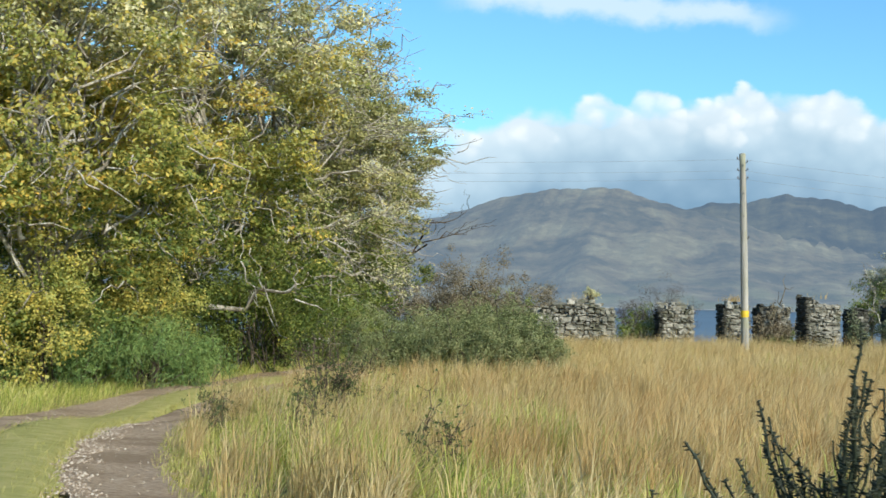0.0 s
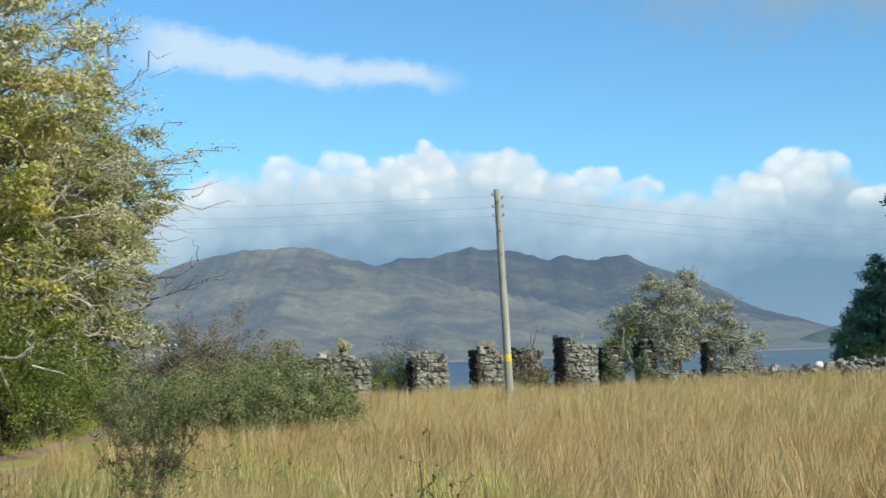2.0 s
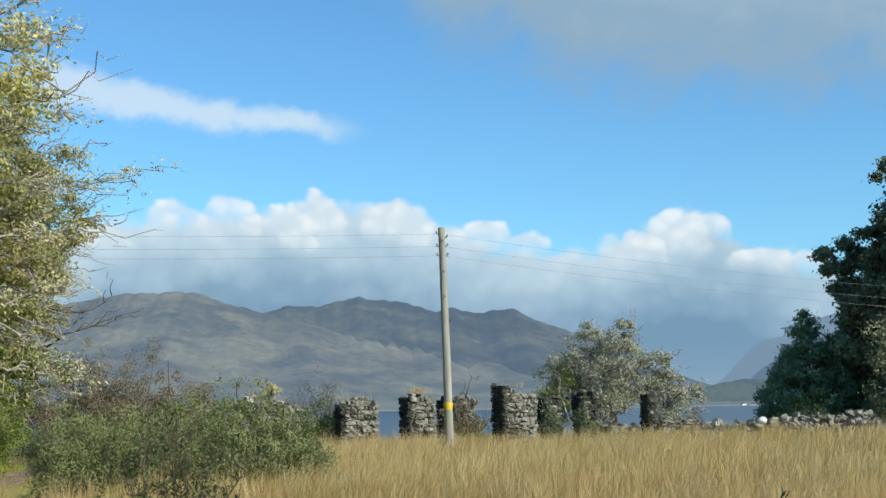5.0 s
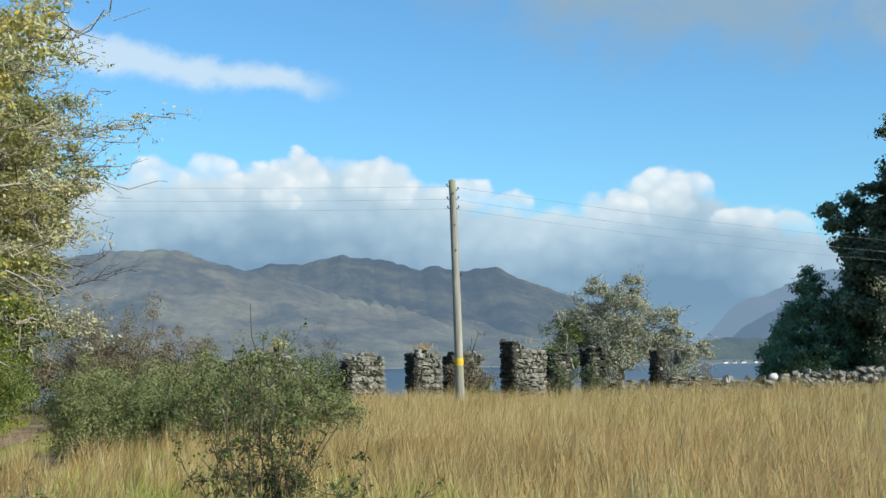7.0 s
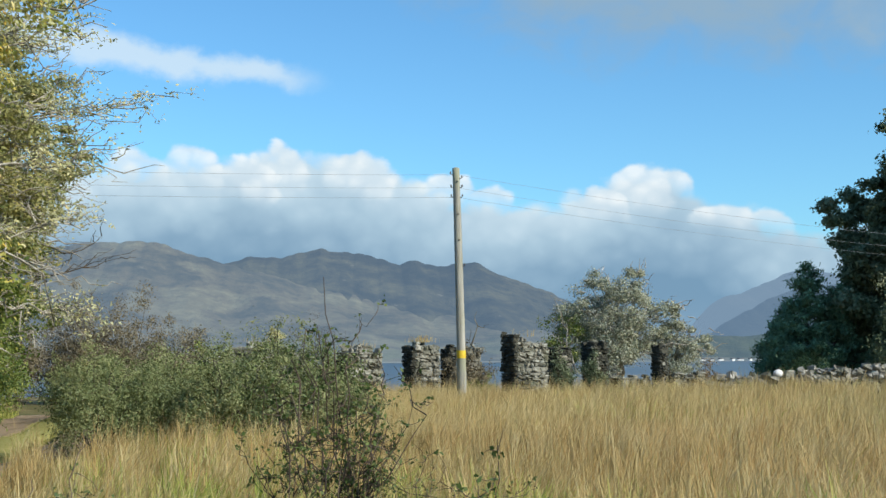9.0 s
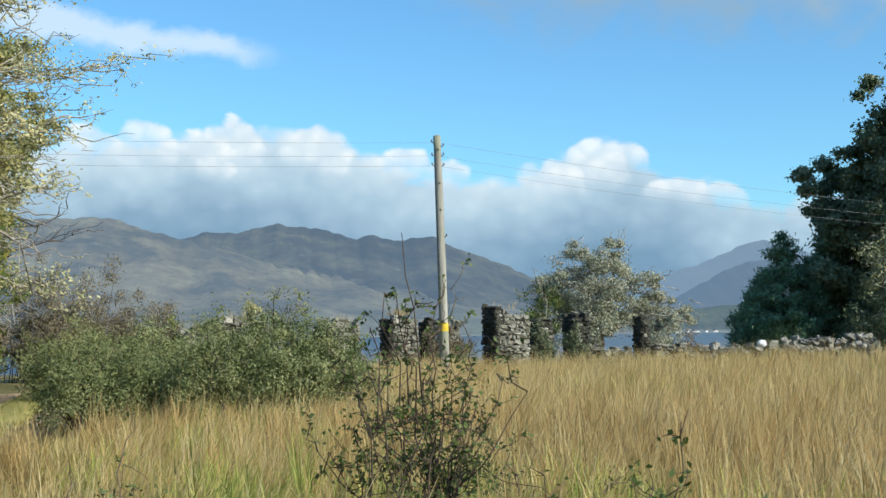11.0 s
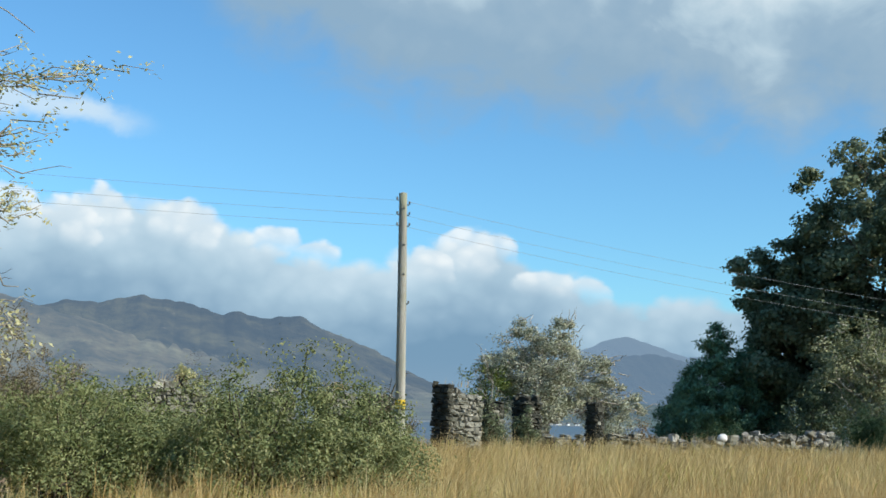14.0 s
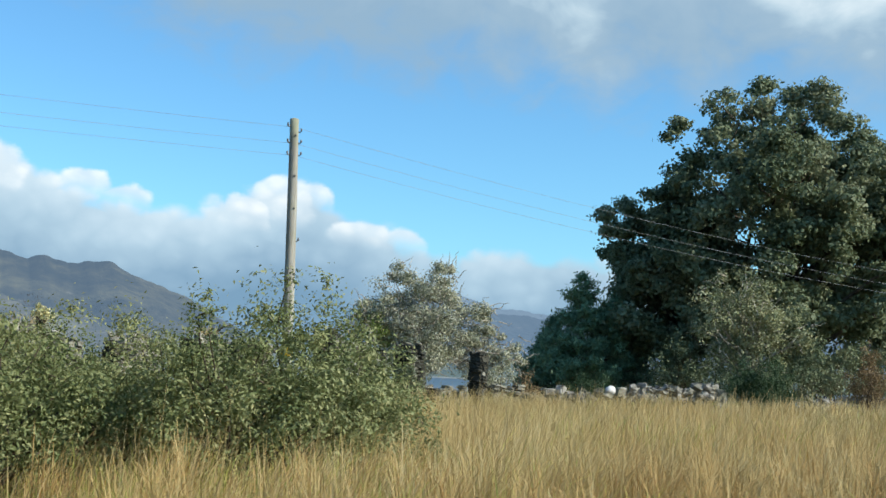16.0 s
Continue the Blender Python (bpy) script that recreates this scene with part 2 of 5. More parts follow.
WILLOW = material("willow_leaves", [(0.065, 0.097, 0.034), (0.16, 0.197, 0.074), (0.285, 0.31, 0.14), (0.40, 0.375, 0.18)], 0.8, 0.55, 0.0, vary="island", spread=0.5, thin=0.28, spec=0.25)
SYCAMORE = material("sycamore_leaves", [(0.058, 0.084, 0.045), (0.13, 0.17, 0.09), (0.21, 0.245, 0.14), (0.30, 0.305, 0.19)], 0.35, 0.6, 0.0, vary="island", spread=0.45, thin=0.28, spec=0.2)
APPLE = material("apple_leaves", [(0.15, 0.175, 0.10), (0.29, 0.31, 0.20), (0.45, 0.455, 0.335), (0.58, 0.575, 0.47)], 0.9, 0.55, 0.0, vary="island", spread=0.7, thin=0.25)
ROSE = material("rose_leaves", [(0.04, 0.075, 0.02), (0.09, 0.135, 0.035), (0.17, 0.20, 0.06)], 3.0, 0.55, 0.0, vary="island", spread=0.7, thin=0.25)
LARCH = material("lichened_larch_needles", [(0.10, 0.125, 0.06), (0.20, 0.225, 0.11), (0.32, 0.335, 0.185), (0.42, 0.41, 0.26)], 0.9, 0.7, 0.0, vary="island", spread=0.6, thin=0.2, spec=0.2)
CONIFER = material("conifer_needles", [(0.075, 0.15, 0.088), (0.14, 0.245, 0.135), (0.24, 0.33, 0.175)], 0.8, 0.6, 0.0, vary="island", spread=0.6, thin=0.1)
# gorse whose backlit shadow side is put into a near-black colour
GORSE_SHADOW_SIDE = material("shadow_side_gorse", [(0.010, 0.017, 0.011), (0.022, 0.032, 0.018), (0.05, 0.052, 0.028)], 9.0, 0.6, 0.0, vary="island", spread=0.5)
GORSE = material("gorse_spines", [(0.018, 0.045, 0.020), (0.04, 0.08, 0.032), (0.075, 0.12, 0.045)], 1.2, 0.6, 0.0, vary="island", spread=0.6, thin=0.12)
BROOM = material("broom_shoots", [(0.06, 0.125, 0.036), (0.15, 0.24, 0.066), (0.28, 0.35, 0.10)], 1.0, 0.6, 0.0, vary="island", spread=0.6, thin=0.15)
BRACKEN = material("rusty_leaves", [(0.12, 0.085, 0.045), (0.23, 0.16, 0.08), (0.34, 0.25, 0.13)], 1.0, 0.7, 0.0, vary="island", spread=0.7, thin=0.25)
GREY_SCRUB = material("brown_scrub_twigs", [(0.12, 0.105, 0.07), (0.215, 0.185, 0.12), (0.31, 0.265, 0.17)], 0.5, 0.85, 0.0, vary="island", spread=0.6, thin=0.15)
STONE = material("rubble_stone", [(0.12, 0.117, 0.092), (0.195, 0.19, 0.155), (0.285, 0.275, 0.225), (0.47, 0.455, 0.39)], 4.0, 0.92, 0.8, 22.0, vary="object", spread=0.55,
                 stain=(0.075, 0.08, 0.045), stain_scale=1.9)
STONE_PALE = material("pale_field_stone", [(0.10, 0.095, 0.08), (0.22, 0.21, 0.18), (0.34, 0.325, 0.285), (0.46, 0.44, 0.40)], 4.0, 0.92, 0.8, 22.0, vary="object", spread=0.55, stain=(0.13, 0.13, 0.075), stain_scale=1.5)
# dark stone tone that paints shade onto wall ends and stubs
STONE_DARK_SHADE = material("dark_shade_stone", [(0.02, 0.02, 0.016), (0.05, 0.05, 0.038), (0.09, 0.088, 0.068)], 4.0, 0.95, 0.8, 22.0, vary="object", spread=0.5)
CORE = material("wall_core", [(0.06, 0.057, 0.046), (0.14, 0.13, 0.105)], 6.0, 0.95, 0.9)
WHITE_STONE = material("white_boulder", [(0.62, 0.60, 0.56), (0.78, 0.77, 0.74)], 5.0, 0.85, 0.4)
POLE_WOOD = material("weathered_pole", [(0.22, 0.212, 0.18), (0.32, 0.31, 0.265), (0.42, 0.405, 0.35)], 7.0, 0.85, 0.5, stretch=(1, 1, 0.06), stain=(0.28, 0.29, 0.19), stain_scale=1.2)
YELLOW = material("yellow_band", [(0.62, 0.42, 0.03), (0.74, 0.53, 0.05)], 8.0, 0.6, 0.1)
IRON = material("galvanised_iron", [(0.12, 0.12, 0.12), (0.22, 0.22, 0.22)], 20.0, 0.5, 0.2, metal=0.7)
CABLE = material("cable", [(0.20, 0.215, 0.23), (0.28, 0.295, 0.31)], 9.0, 0.6, 0.0)
PEBBLE = material("track_stones", [(0.26, 0.205, 0.15), (0.40, 0.33, 0.25), (0.58, 0.52, 0.43)], 6.0, 0.9, 0.3, vary="island", spread=0.8)
LIMEWASH = material("limewashed_wall", [(0.70, 0.70, 0.68), (0.82, 0.82, 0.80)], 0.5, 0.85, 0.0)
SLATE = material("slate_roof", [(0.10, 0.11, 0.12), (0.17, 0.18, 0.19)], 0.5, 0.7, 0.0)


def hill_material(name, cols, haze_colour, amount):
    """Moor and grass patches on far hills; a bluish glow mixed over them imitates haze."""
    m = bpy.data.materials.new(name)
    m.use_nodes = True
    n = Nodes(m.node_tree)
    out = n.add("ShaderNodeOutputMaterial")
    geo = n.add("ShaderNodeNewGeometry")
    pos = geo.outputs["Position"]
    z = n.add("ShaderNodeSeparateXYZ", inputs={0: pos}).outputs[2]
    fac = n.math("ADD", n.math("MULTIPLY", n.smooth(n.noise(pos, 0.0075, 8.0, 0.66, 0.5), 0.36, 0.64), 0.75), n.math("MULTIPLY", n.smooth(n.noise(pos, 0.045, 5.0, 0.6), 0.3, 0.7), 0.25))
    col = n.ramp(fac, [(i / (len(cols) - 1), c) for i, c in enumerate(cols)])
    low = n.math("MULTIPLY", n.smooth(z, 60.0, 0.0), n.smooth(n.noise(pos, 0.012, 4.0, 0.5), 0.42, 0.6))
    col = n.mix(n.math("MULTIPLY", low, 0.6), col, (0.17, 0.20, 0.07))
    col = n.mix(n.smooth(z, -3.6, -5.0), col, (0.46, 0.42, 0.30))
    scree = n.smooth(n.noise(pos, 0.03, 6.0, 0.7), 0.64, 0.70)
    col = n.mix(n.math("MULTIPLY", scree, 0.5), col, (0.42, 0.38, 0.30))
    p = n.add("ShaderNodeBsdfPrincipled", inputs={"Roughness": 0.95, "Specular IOR Level": 0.1})
    n.put(p.inputs["Base Color"], col)
    b = n.add("ShaderNodeBump", inputs={"Strength": 0.6, "Distance": 32.0, "Height": n.noise(pos, 0.011, 8.0, 0.62, 0.2)})
    n.put(p.inputs["Normal"], b.outputs[0])
    # haze painted as emission over the slopes; amount sets its share
    haze_glow = n.add("ShaderNodeEmission", inputs={0: (*haze_colour, 1), 1: 1.0})
    mixed = n.add("ShaderNodeMixShader", inputs={0: amount, 1: p.outputs[0], 2: haze_glow.outputs[0]})
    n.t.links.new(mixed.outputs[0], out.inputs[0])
    return m


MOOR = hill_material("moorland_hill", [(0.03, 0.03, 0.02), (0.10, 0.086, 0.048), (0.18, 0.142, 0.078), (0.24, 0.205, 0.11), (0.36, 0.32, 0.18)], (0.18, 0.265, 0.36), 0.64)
# cloud shade on the second ridge is put into these darker colours
MOOR_DARK = hill_material("painted_cloud_shade_hill", [(0.025, 0.03, 0.022), (0.06, 0.058, 0.036), (0.11, 0.10, 0.055), (0.19, 0.17, 0.085)], (0.14, 0.222, 0.328), 0.64)
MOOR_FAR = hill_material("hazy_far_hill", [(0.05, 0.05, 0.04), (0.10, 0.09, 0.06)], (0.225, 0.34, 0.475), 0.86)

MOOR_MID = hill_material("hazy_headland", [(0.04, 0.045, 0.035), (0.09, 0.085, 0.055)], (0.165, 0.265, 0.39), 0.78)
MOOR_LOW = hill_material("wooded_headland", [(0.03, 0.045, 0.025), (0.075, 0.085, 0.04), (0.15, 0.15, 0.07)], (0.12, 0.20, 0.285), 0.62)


def water_material():
    m = bpy.data.materials.new("loch_water")
    m.use_nodes = True
    n = Nodes(m.node_tree)
    out = n.add("ShaderNodeOutputMaterial")
    pos = n.add("ShaderNodeNewGeometry").outputs["Position"]
    p = n.add("ShaderNodeBsdfPrincipled", inputs={"Roughness": 0.35, "IOR": 1.33, "Specular IOR Level": 0.22})
    n.put(p.inputs["Base Color"], n.ramp(n.noise(pos, 0.01, 3.0), [(0.3, (0.035, 0.062, 0.09)), (0.7, (0.055, 0.09, 0.125))]))
    b = n.add("ShaderNodeBump", inputs={"Strength": 0.05, "Distance": 0.2, "Height": n.noise(pos, 0.5, 5.0, 0.65)})
    n.put(p.inputs["Normal"], b.outputs[0])
    n.t.links.new(p.outputs[0], out.inputs[0])
    return m


WATER = water_material()

# ---------------------------------------------------------------- builders


def mesh_from(name, verts, faces4=None, faces3=None, mat=None, smooth=False):
    """A mesh from arrays of corners, quads and triangles."""
    verts = np.asarray(verts, dtype=np.float32).reshape(-1, 3)
    q = np.zeros((0, 4), int) if faces4 is None else np.asarray(faces4, dtype=np.int32).reshape(-1, 4)
    t = np.zeros((0, 3), int) if faces3 is None else np.asarray(faces3, dtype=np.int32).reshape(-1, 3)
    me = bpy.data.meshes.new(name)
    me.vertices.add(len(verts))
    me.vertices.foreach_set("co", verts.ravel())
    me.loops.add(q.size + t.size)
    me.loops.foreach_set("vertex_index", np.concatenate((q.ravel(), t.ravel())).astype(np.int32))
    me.polygons.add(len(q) + len(t))
    starts = np.concatenate((np.arange(len(q)) * 4, q.size + np.arange(len(t)) * 3)).astype(np.int32)
    me.polygons.foreach_set("loop_start", starts)
    if smooth:
        me.polygons.foreach_set("use_smooth", np.ones(len(q) + len(t), dtype=bool))
    me.update(calc_edges=True)
    if mat:
        me.materials.append(mat)
    return me


def part(name, me, parent, label=""):
    ob = new(name, me)
    ob.parent = parent
    return tagged(ob, label)


def thing(name, at, label, category, group="", kind=""):
    ob = new(name)
    ob.location = at
    return tagged(ob, label, category, group, kind)


def tubes(lines, sides=5):
    """Corners and quads of tapered tubes along polylines: each line is (points, radii)."""
    V, F, n = [], [], 0
    ang = np.arange(sides) * 2 * np.pi / sides
    for pts, rad in lines:
        pts, rad = np.asarray(pts, float), np.asarray(rad, float)
        d = np.gradient(pts, axis=0)
        d /= np.linalg.norm(d, axis=1)[:, None] + 1e-9
        ref = np.where(np.abs(d[:, 2:3]) > 0.9, np.array([[1.0, 0, 0]]), np.array([[0, 0, 1.0]]))
        u = np.cross(d, ref)
        u /= np.linalg.norm(u, axis=1)[:, None] + 1e-9
        v = np.cross(d, u)
        ring = pts[:, None] + rad[:, None, None] * (np.cos(ang)[None, :, None] * u[:, None] + np.sin(ang)[None, :, None] * v[:, None])
        V.append(ring.reshape(-1, 3))
        k = len(pts)
        i = (np.arange(k - 1)[:, None] * sides + np.arange(sides)[None]).ravel()
        j = (np.arange(k - 1)[:, None] * sides + (np.arange(sides)[None] + 1) % sides).ravel()
        F.append(np.stack((i, j, j + sides, i + sides), 1) + n)
        n += k * sides
    return np.concatenate(V), np.concatenate(F)


def bend(rng, p0, p1, n=6, wob=0.08, droop=0.0):
    """A crooked line from p0 to p1."""
    p0, p1 = np.asarray(p0, float), np.asarray(p1, float)
    s = np.linspace(0, 1, n)[:, None]
    L = np.linalg.norm(p1 - p0)
    w = rng.normal(0, wob * L, (n, 3)) * np.sin(s * np.pi) ** 0.7
    line = p0 + (p1 - p0) * s + w
    line[:, 2] += (np.sin(s[:, 0] * np.pi) * -droop * L)
    return line


def leaves(rng, centres, length, width, up=0.35, along=None, out=None):
    """Diamond leaves at the centres, their faces turned out of the clump and towards the sky; along: a common drift of the leaves' length."""
    n = len(centres)
    f = rng.normal(size=(n, 3)) * (1.0 if out is None else 0.55)
    f[:, 2] += up
    if out is not None:
        f += out
    f /= np.linalg.norm(f, axis=1)[:, None] + 1e-9
    a = rng.normal(size=(n, 3))
    if along is not None:
        a += np.asarray(along) * 1.6
    a -= f * np.sum(a * f, 1)[:, None]
    a /= np.linalg.norm(a, axis=1)[:, None] + 1e-9
    b = np.cross(f, a)
    L = length * rng.uniform(0.6, 1.35, (n, 1)) / 2
    W = width * rng.uniform(0.6, 1.3, (n, 1)) / 2
    fold = f * W * 0.4
    V = np.stack((centres - a * L, centres + b * W + fold - a * L * 0.15, centres + a * L, centres - b * W + fold - a * L * 0.15), 1).reshape(-1, 3)
    F = np.arange(n * 4).reshape(-1, 4)
    return V, F


def clump_points(rng, clumps, radii, per, flat=0.75):
    """Leaf places round the clumps' centres, thick near each one's shell."""
    out, way = [], []
    for c, r, k in zip(clumps, radii, per):
        d = rng.normal(size=(int(k), 3))
        d /= np.linalg.norm(d, axis=1)[:, None]
        way.append(d.copy())
        rr = r * rng.uniform(0.25, 1.0, (int(k), 1)) ** 0.6 * rng.uniform(0.75, 1.25, (int(k), 1))
        d *= rr * np.where(rng.random((int(k), 1)) < 0.18, 1.55, 1.0)
        d[:, 2] *= flat
        out.append(c + d)
    return np.concatenate(out), np.concatenate(way)


def crown_clumps(rng, centre, radii, n, size, rough=0.22, shell=0.55, floor=None):
    """Clump centres in a lumpy crown, more of them near its skin."""
    d = rng.normal(size=(n, 3))
    d /= np.linalg.norm(d, axis=1)[:, None]
    az = np.arctan2(d[:, 1], d[:, 0])
    ph = rng.uniform(0, 6.28, 4)
    lump = 1 + rough * (np.sin(3 * az + ph[0]) * np.cos(4 * d[:, 2] + ph[1]) + 0.7 * np.sin(5 * az + ph[2] + 6 * d[:, 2]))
    rr = (shell + (1 - shell) * rng.uniform(0, 1, n)) * lump * rng.uniform(0.85, 1.08, n)
    c = np.asarray(centre) + d * np.asarray(radii) * rr[:, None]
    if floor is not None:
        c[:, 2] = np.maximum(c[:, 2], floor + rng.uniform(0, size, n))
    return c, size * rng.uniform(0.6, 1.25, n)


def ground_z(x, y):
    """Height of the meadow: level by the ruin, rising towards the near road, falling to the shore beyond."""
    x, y = np.asarray(x, float), np.asarray(y, float)
    s = lambda v, a, b: np.clip((v - a) / (b - a), 0, 1) ** 2 * (3 - 2 * np.clip((v - a) / (b - a), 0, 1))
    z = 0.55 * np.clip((-4 - y) / 17.0, 0, 1.3)
    z = z - 0.12 * s(-x, 4, 9) * s(y, -12, -2)
    z = z + 0.16 * s(x, 2, 14) * s(y, 8, 30) * (1 - s(y, 45, 70))
    z = z + 0.05 * np.sin(x * 0.7 + 1) * np.sin(y * 0.55) + 0.03 * np.sin(x * 1.9 + y * 1.3)
    z = z - 9.0 * s(y, 40, 130)
    z = z - 0.8 * s(-x, 40, 200) * (y < 60)
    return z


def tree(name, at, height, trunk_r, centre, radii, n, size, per, leaf, bark, foliage, label, category, seed, group="", flat=0.7, leaf_w=0.55,
         floor=None, shell=0.5, rough=0.22, along=None, pale=None, limbs=26, twigs=0, lean=(0, 0), lobe=0.0, each=6, extra=()):
    """A broadleaved tree: a tapered trunk with limbs, and a crown of leaves in uneven clumps."""
    rng = np.random.default_rng(seed)
    at = np.array([at[0], at[1], float(ground_z(at[0], at[1])) - 0.05])
    t = thing(name, at, label, category, group)
    centre = np.asarray(centre, float)
    cl, rad = crown_clumps(rng, centre, radii, n, size, rough, shell, floor)
    if lobe:
        # every clump becomes a lobe: smaller clumps over its outer and upper side
        out = cl - centre
        out = out / (np.linalg.norm(out, axis=1)[:, None] + 1e-6) + np.array([0, 0, 0.35])
        d = rng.normal(size=(len(cl), each, 3)) * 0.7 + out[:, None]
        d /= np.linalg.norm(d, axis=2)[..., None]
        cl = (cl[:, None] + d * lobe * rng.uniform(0.65, 1.15, (len(cl), each, 1)) * np.array([1, 1, 0.75])).reshape(-1, 3)
        rad = size * rng.uniform(0.6, 1.25, len(cl))
    for c, r, k in extra:
        cl = np.concatenate((cl, np.asarray(c) + rng.normal(0, r * 0.5, (k, 3))))
        rad = np.concatenate((rad, size * rng.uniform(0.4, 0.8, k)))
    top = np.array([at[0] + lean[0] + (centre[0] - at[0]) * 0.6, at[1] + lean[1] + (centre[1] - at[1]) * 0.6, at[2] + height * 0.86])
    stem = bend(rng, at, top, 9, 0.02)
    V, F = tubes([(stem, np.linspace(trunk_r, trunk_r * 0.12, 9) * np.array([1.35] + [1] * 8))], 8)
    trunk = part("trunk", mesh_from("trunk", V - at, F, mat=BARK_MID if bark is BARK_PALE else bark, smooth=True), t)
    for i in rng.permutation(len(cl))[:limbs]:
        h = np.clip((cl[i][2] - at[2]) * rng.uniform(0.35, 0.7) / (height * 0.86), 0.08, 0.85)
        k = h * 8
        a = stem[int(k)] + (stem[min(8, int(k) + 1)] - stem[int(k)]) * (k - int(k))
        r0 = trunk_r * (1 - h) * rng.uniform(0.3, 0.5)
        limb = bend(rng, a, cl[i], 7, 0.06, -0.05)
        lines = [(limb, np.linspace(r0, 0.014, 7))]
        for _ in range(3):
            q = limb[rng.integers(2, 6)]
            end = q + (cl[i] - q) * 0.5 + rng.normal(0, size * 0.9, 3)
            lines.append((bend(rng, q, end, 5, 0.09), np.linspace(r0 * 0.35, 0.007, 5)))
        V, F = tubes(lines, 5)
        part("limb", mesh_from("limb", V - at, F, mat=bark, smooth=True), trunk)
    lines = []
    for _ in range(twigs):
        i = rng.integers(len(cl))
        out = cl[i] - centre
        out /= np.linalg.norm(out) + 1e-6
        a = cl[i] + rng.normal(0, size * 0.5, 3)
        reach = max(size, lobe)
        end = a + out * reach * rng.uniform(0.7, 1.5) * np.array([1, 1, 0.6]) + rng.normal(0, reach * 0.5, 3)
        lines.append((bend(rng, a, end, 6, 0.1), np.linspace(0.022, 0.005, 6)))
    if lines:
        V, F = tubes(lines, 4)
        tagged(part("twigwork", mesh_from("twigwork", V - at, F, mat=bark), t), kind="stuff")
    pts, way = clump_points(rng, cl, rad, rng.uniform(0.6, 1.4, len(cl)) * per, flat)
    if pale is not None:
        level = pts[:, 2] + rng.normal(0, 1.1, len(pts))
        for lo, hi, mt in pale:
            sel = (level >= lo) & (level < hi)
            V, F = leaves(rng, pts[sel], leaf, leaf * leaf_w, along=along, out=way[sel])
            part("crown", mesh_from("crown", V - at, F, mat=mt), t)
    else:
        V, F = leaves(rng, pts, leaf, leaf * leaf_w, along=along, out=way)
        part("crown", mesh_from("crown", V - at, F, mat=foliage), t)
    return t


def bush(name, at, radii, n, size, per, leaf, bark, foliage, label, category, seed, group="", leaf_w=0.5, stems=24, shoots=0, flat=0.9, low=0.15, upright=None, shell=0.35, shoot=0.5):
    """A many-stemmed bush: stems from one foot, leaves in clumps, and leafy shoots that stand out of the top."""
    rng = np.random.default_rng(seed)
    z0 = float(ground_z(at[0], at[1]))
    at = np.array([at[0], at[1], z0 - 0.03])
    t = thing(name, at, label, category, group)
    d = rng.normal(size=(n, 3))
    d[:, 2] = np.abs(d[:, 2])
    d /= np.linalg.norm(d, axis=1)[:, None]
    rr = shell + (1 - shell) * rng.uniform(0, 1, n) ** 0.6
    rr *= 1 + 0.16 * np.sin(4 * np.arctan2(d[:, 1], d[:, 0]) + seed) + rng.normal(0, 0.07, n)
    cl = at + d * np.asarray(radii) * rr[:, None]
    cl[:, 2] = np.maximum(cl[:, 2], z0 + low + rng.uniform(0, 0.5, n) * radii[2])
    rad = size * rng.uniform(0.6, 1.3, n)
    for i in rng.permutation(n)[:min(stems, 30)]:
        foot = at + np.array([rng.normal(0, radii[0] * 0.22), rng.normal(0, radii[1] * 0.22), 0])
        V, F = tubes([(bend(rng, foot, cl[i], 6, 0.05, -0.06), np.linspace(0.022, 0.005, 6))], 5)
        part("stem", mesh_from("stem", V - at, F, mat=bark, smooth=True), t)
    pts, way = clump_points(rng, cl, rad, rng.uniform(0.6, 1.4, n) * per, flat)
    pts, way, lines = [pts], [way], []
    for _ in range(shoots):
        i = rng.integers(n)
        up = cl[i] + np.array([rng.normal(0, 0.12), rng.normal(0, 0.12), rng.uniform(0.35, 0.8) * radii[2] * shoot])
        ln = bend(rng, cl[i], up, 5, 0.05)
        lines.append((ln, np.linspace(0.008, 0.002, 5)))
        s = rng.uniform(0.2, 1, 26)
        pts.append(cl[i] + (up - cl[i]) * s[:, None] + rng.normal(0, leaf * 0.5, (26, 3)))
        way.append(rng.normal(0, 0.6, (26, 3)))
    if lines:
        V, F = tubes(lines, 4)
        tagged(part("leafy_growth", mesh_from("leafy_growth", V - at, F, mat=bark), t), kind="stuff")
    pts, way = np.concatenate(pts), np.concatenate(way)
    pts[:, 2] = np.maximum(pts[:, 2], z0 + 0.03)
    V, F = leaves(rng, pts, leaf, leaf * leaf_w, along=upright, out=way)
    part("foliage", mesh_from("foliage", V - at, F, mat=foliage), t)
    return t


# ---------------------------------------------------------------- ground, water, hills

def make_ground():
    def spread(lo, mid0, mid1, hi, fine, far):
        inner = np.arange(mid0, mid1 + 1e-6, fine)
        left = mid0 - np.geomspace(fine, mid0 - lo, far)[::-1]
        right = mid1 + np.geomspace(fine, hi - mid1, far)
        return np.concatenate((left, inner, right))
    xs, ys = spread(-4200, -24, 40, 4200, 0.5, 40), spread(-4200, -30, 60, 4400, 0.5, 40)
    X, Y = np.meshgrid(xs, ys)
    Z = ground_z(X, Y)
    V = np.stack((X, Y, Z), -1).reshape(-1, 3)
    w = len(xs)
    i = (np.arange(len(ys) - 1)[:, None] * w + np.arange(w - 1)[None]).ravel()
    me = mesh_from("ground", V, np.stack((i, i + 1, i + w + 1, i + w), 1), mat=SOIL, smooth=True)
    return tagged(new("ground", me), "rough meadow soil under long dry grass", "ground", kind="structure")


make_ground()
wv = np.array([(-4000, 75, -6), (4000, 75, -6), (4000, 4300, -6), (-4000, 4300, -6)], float)
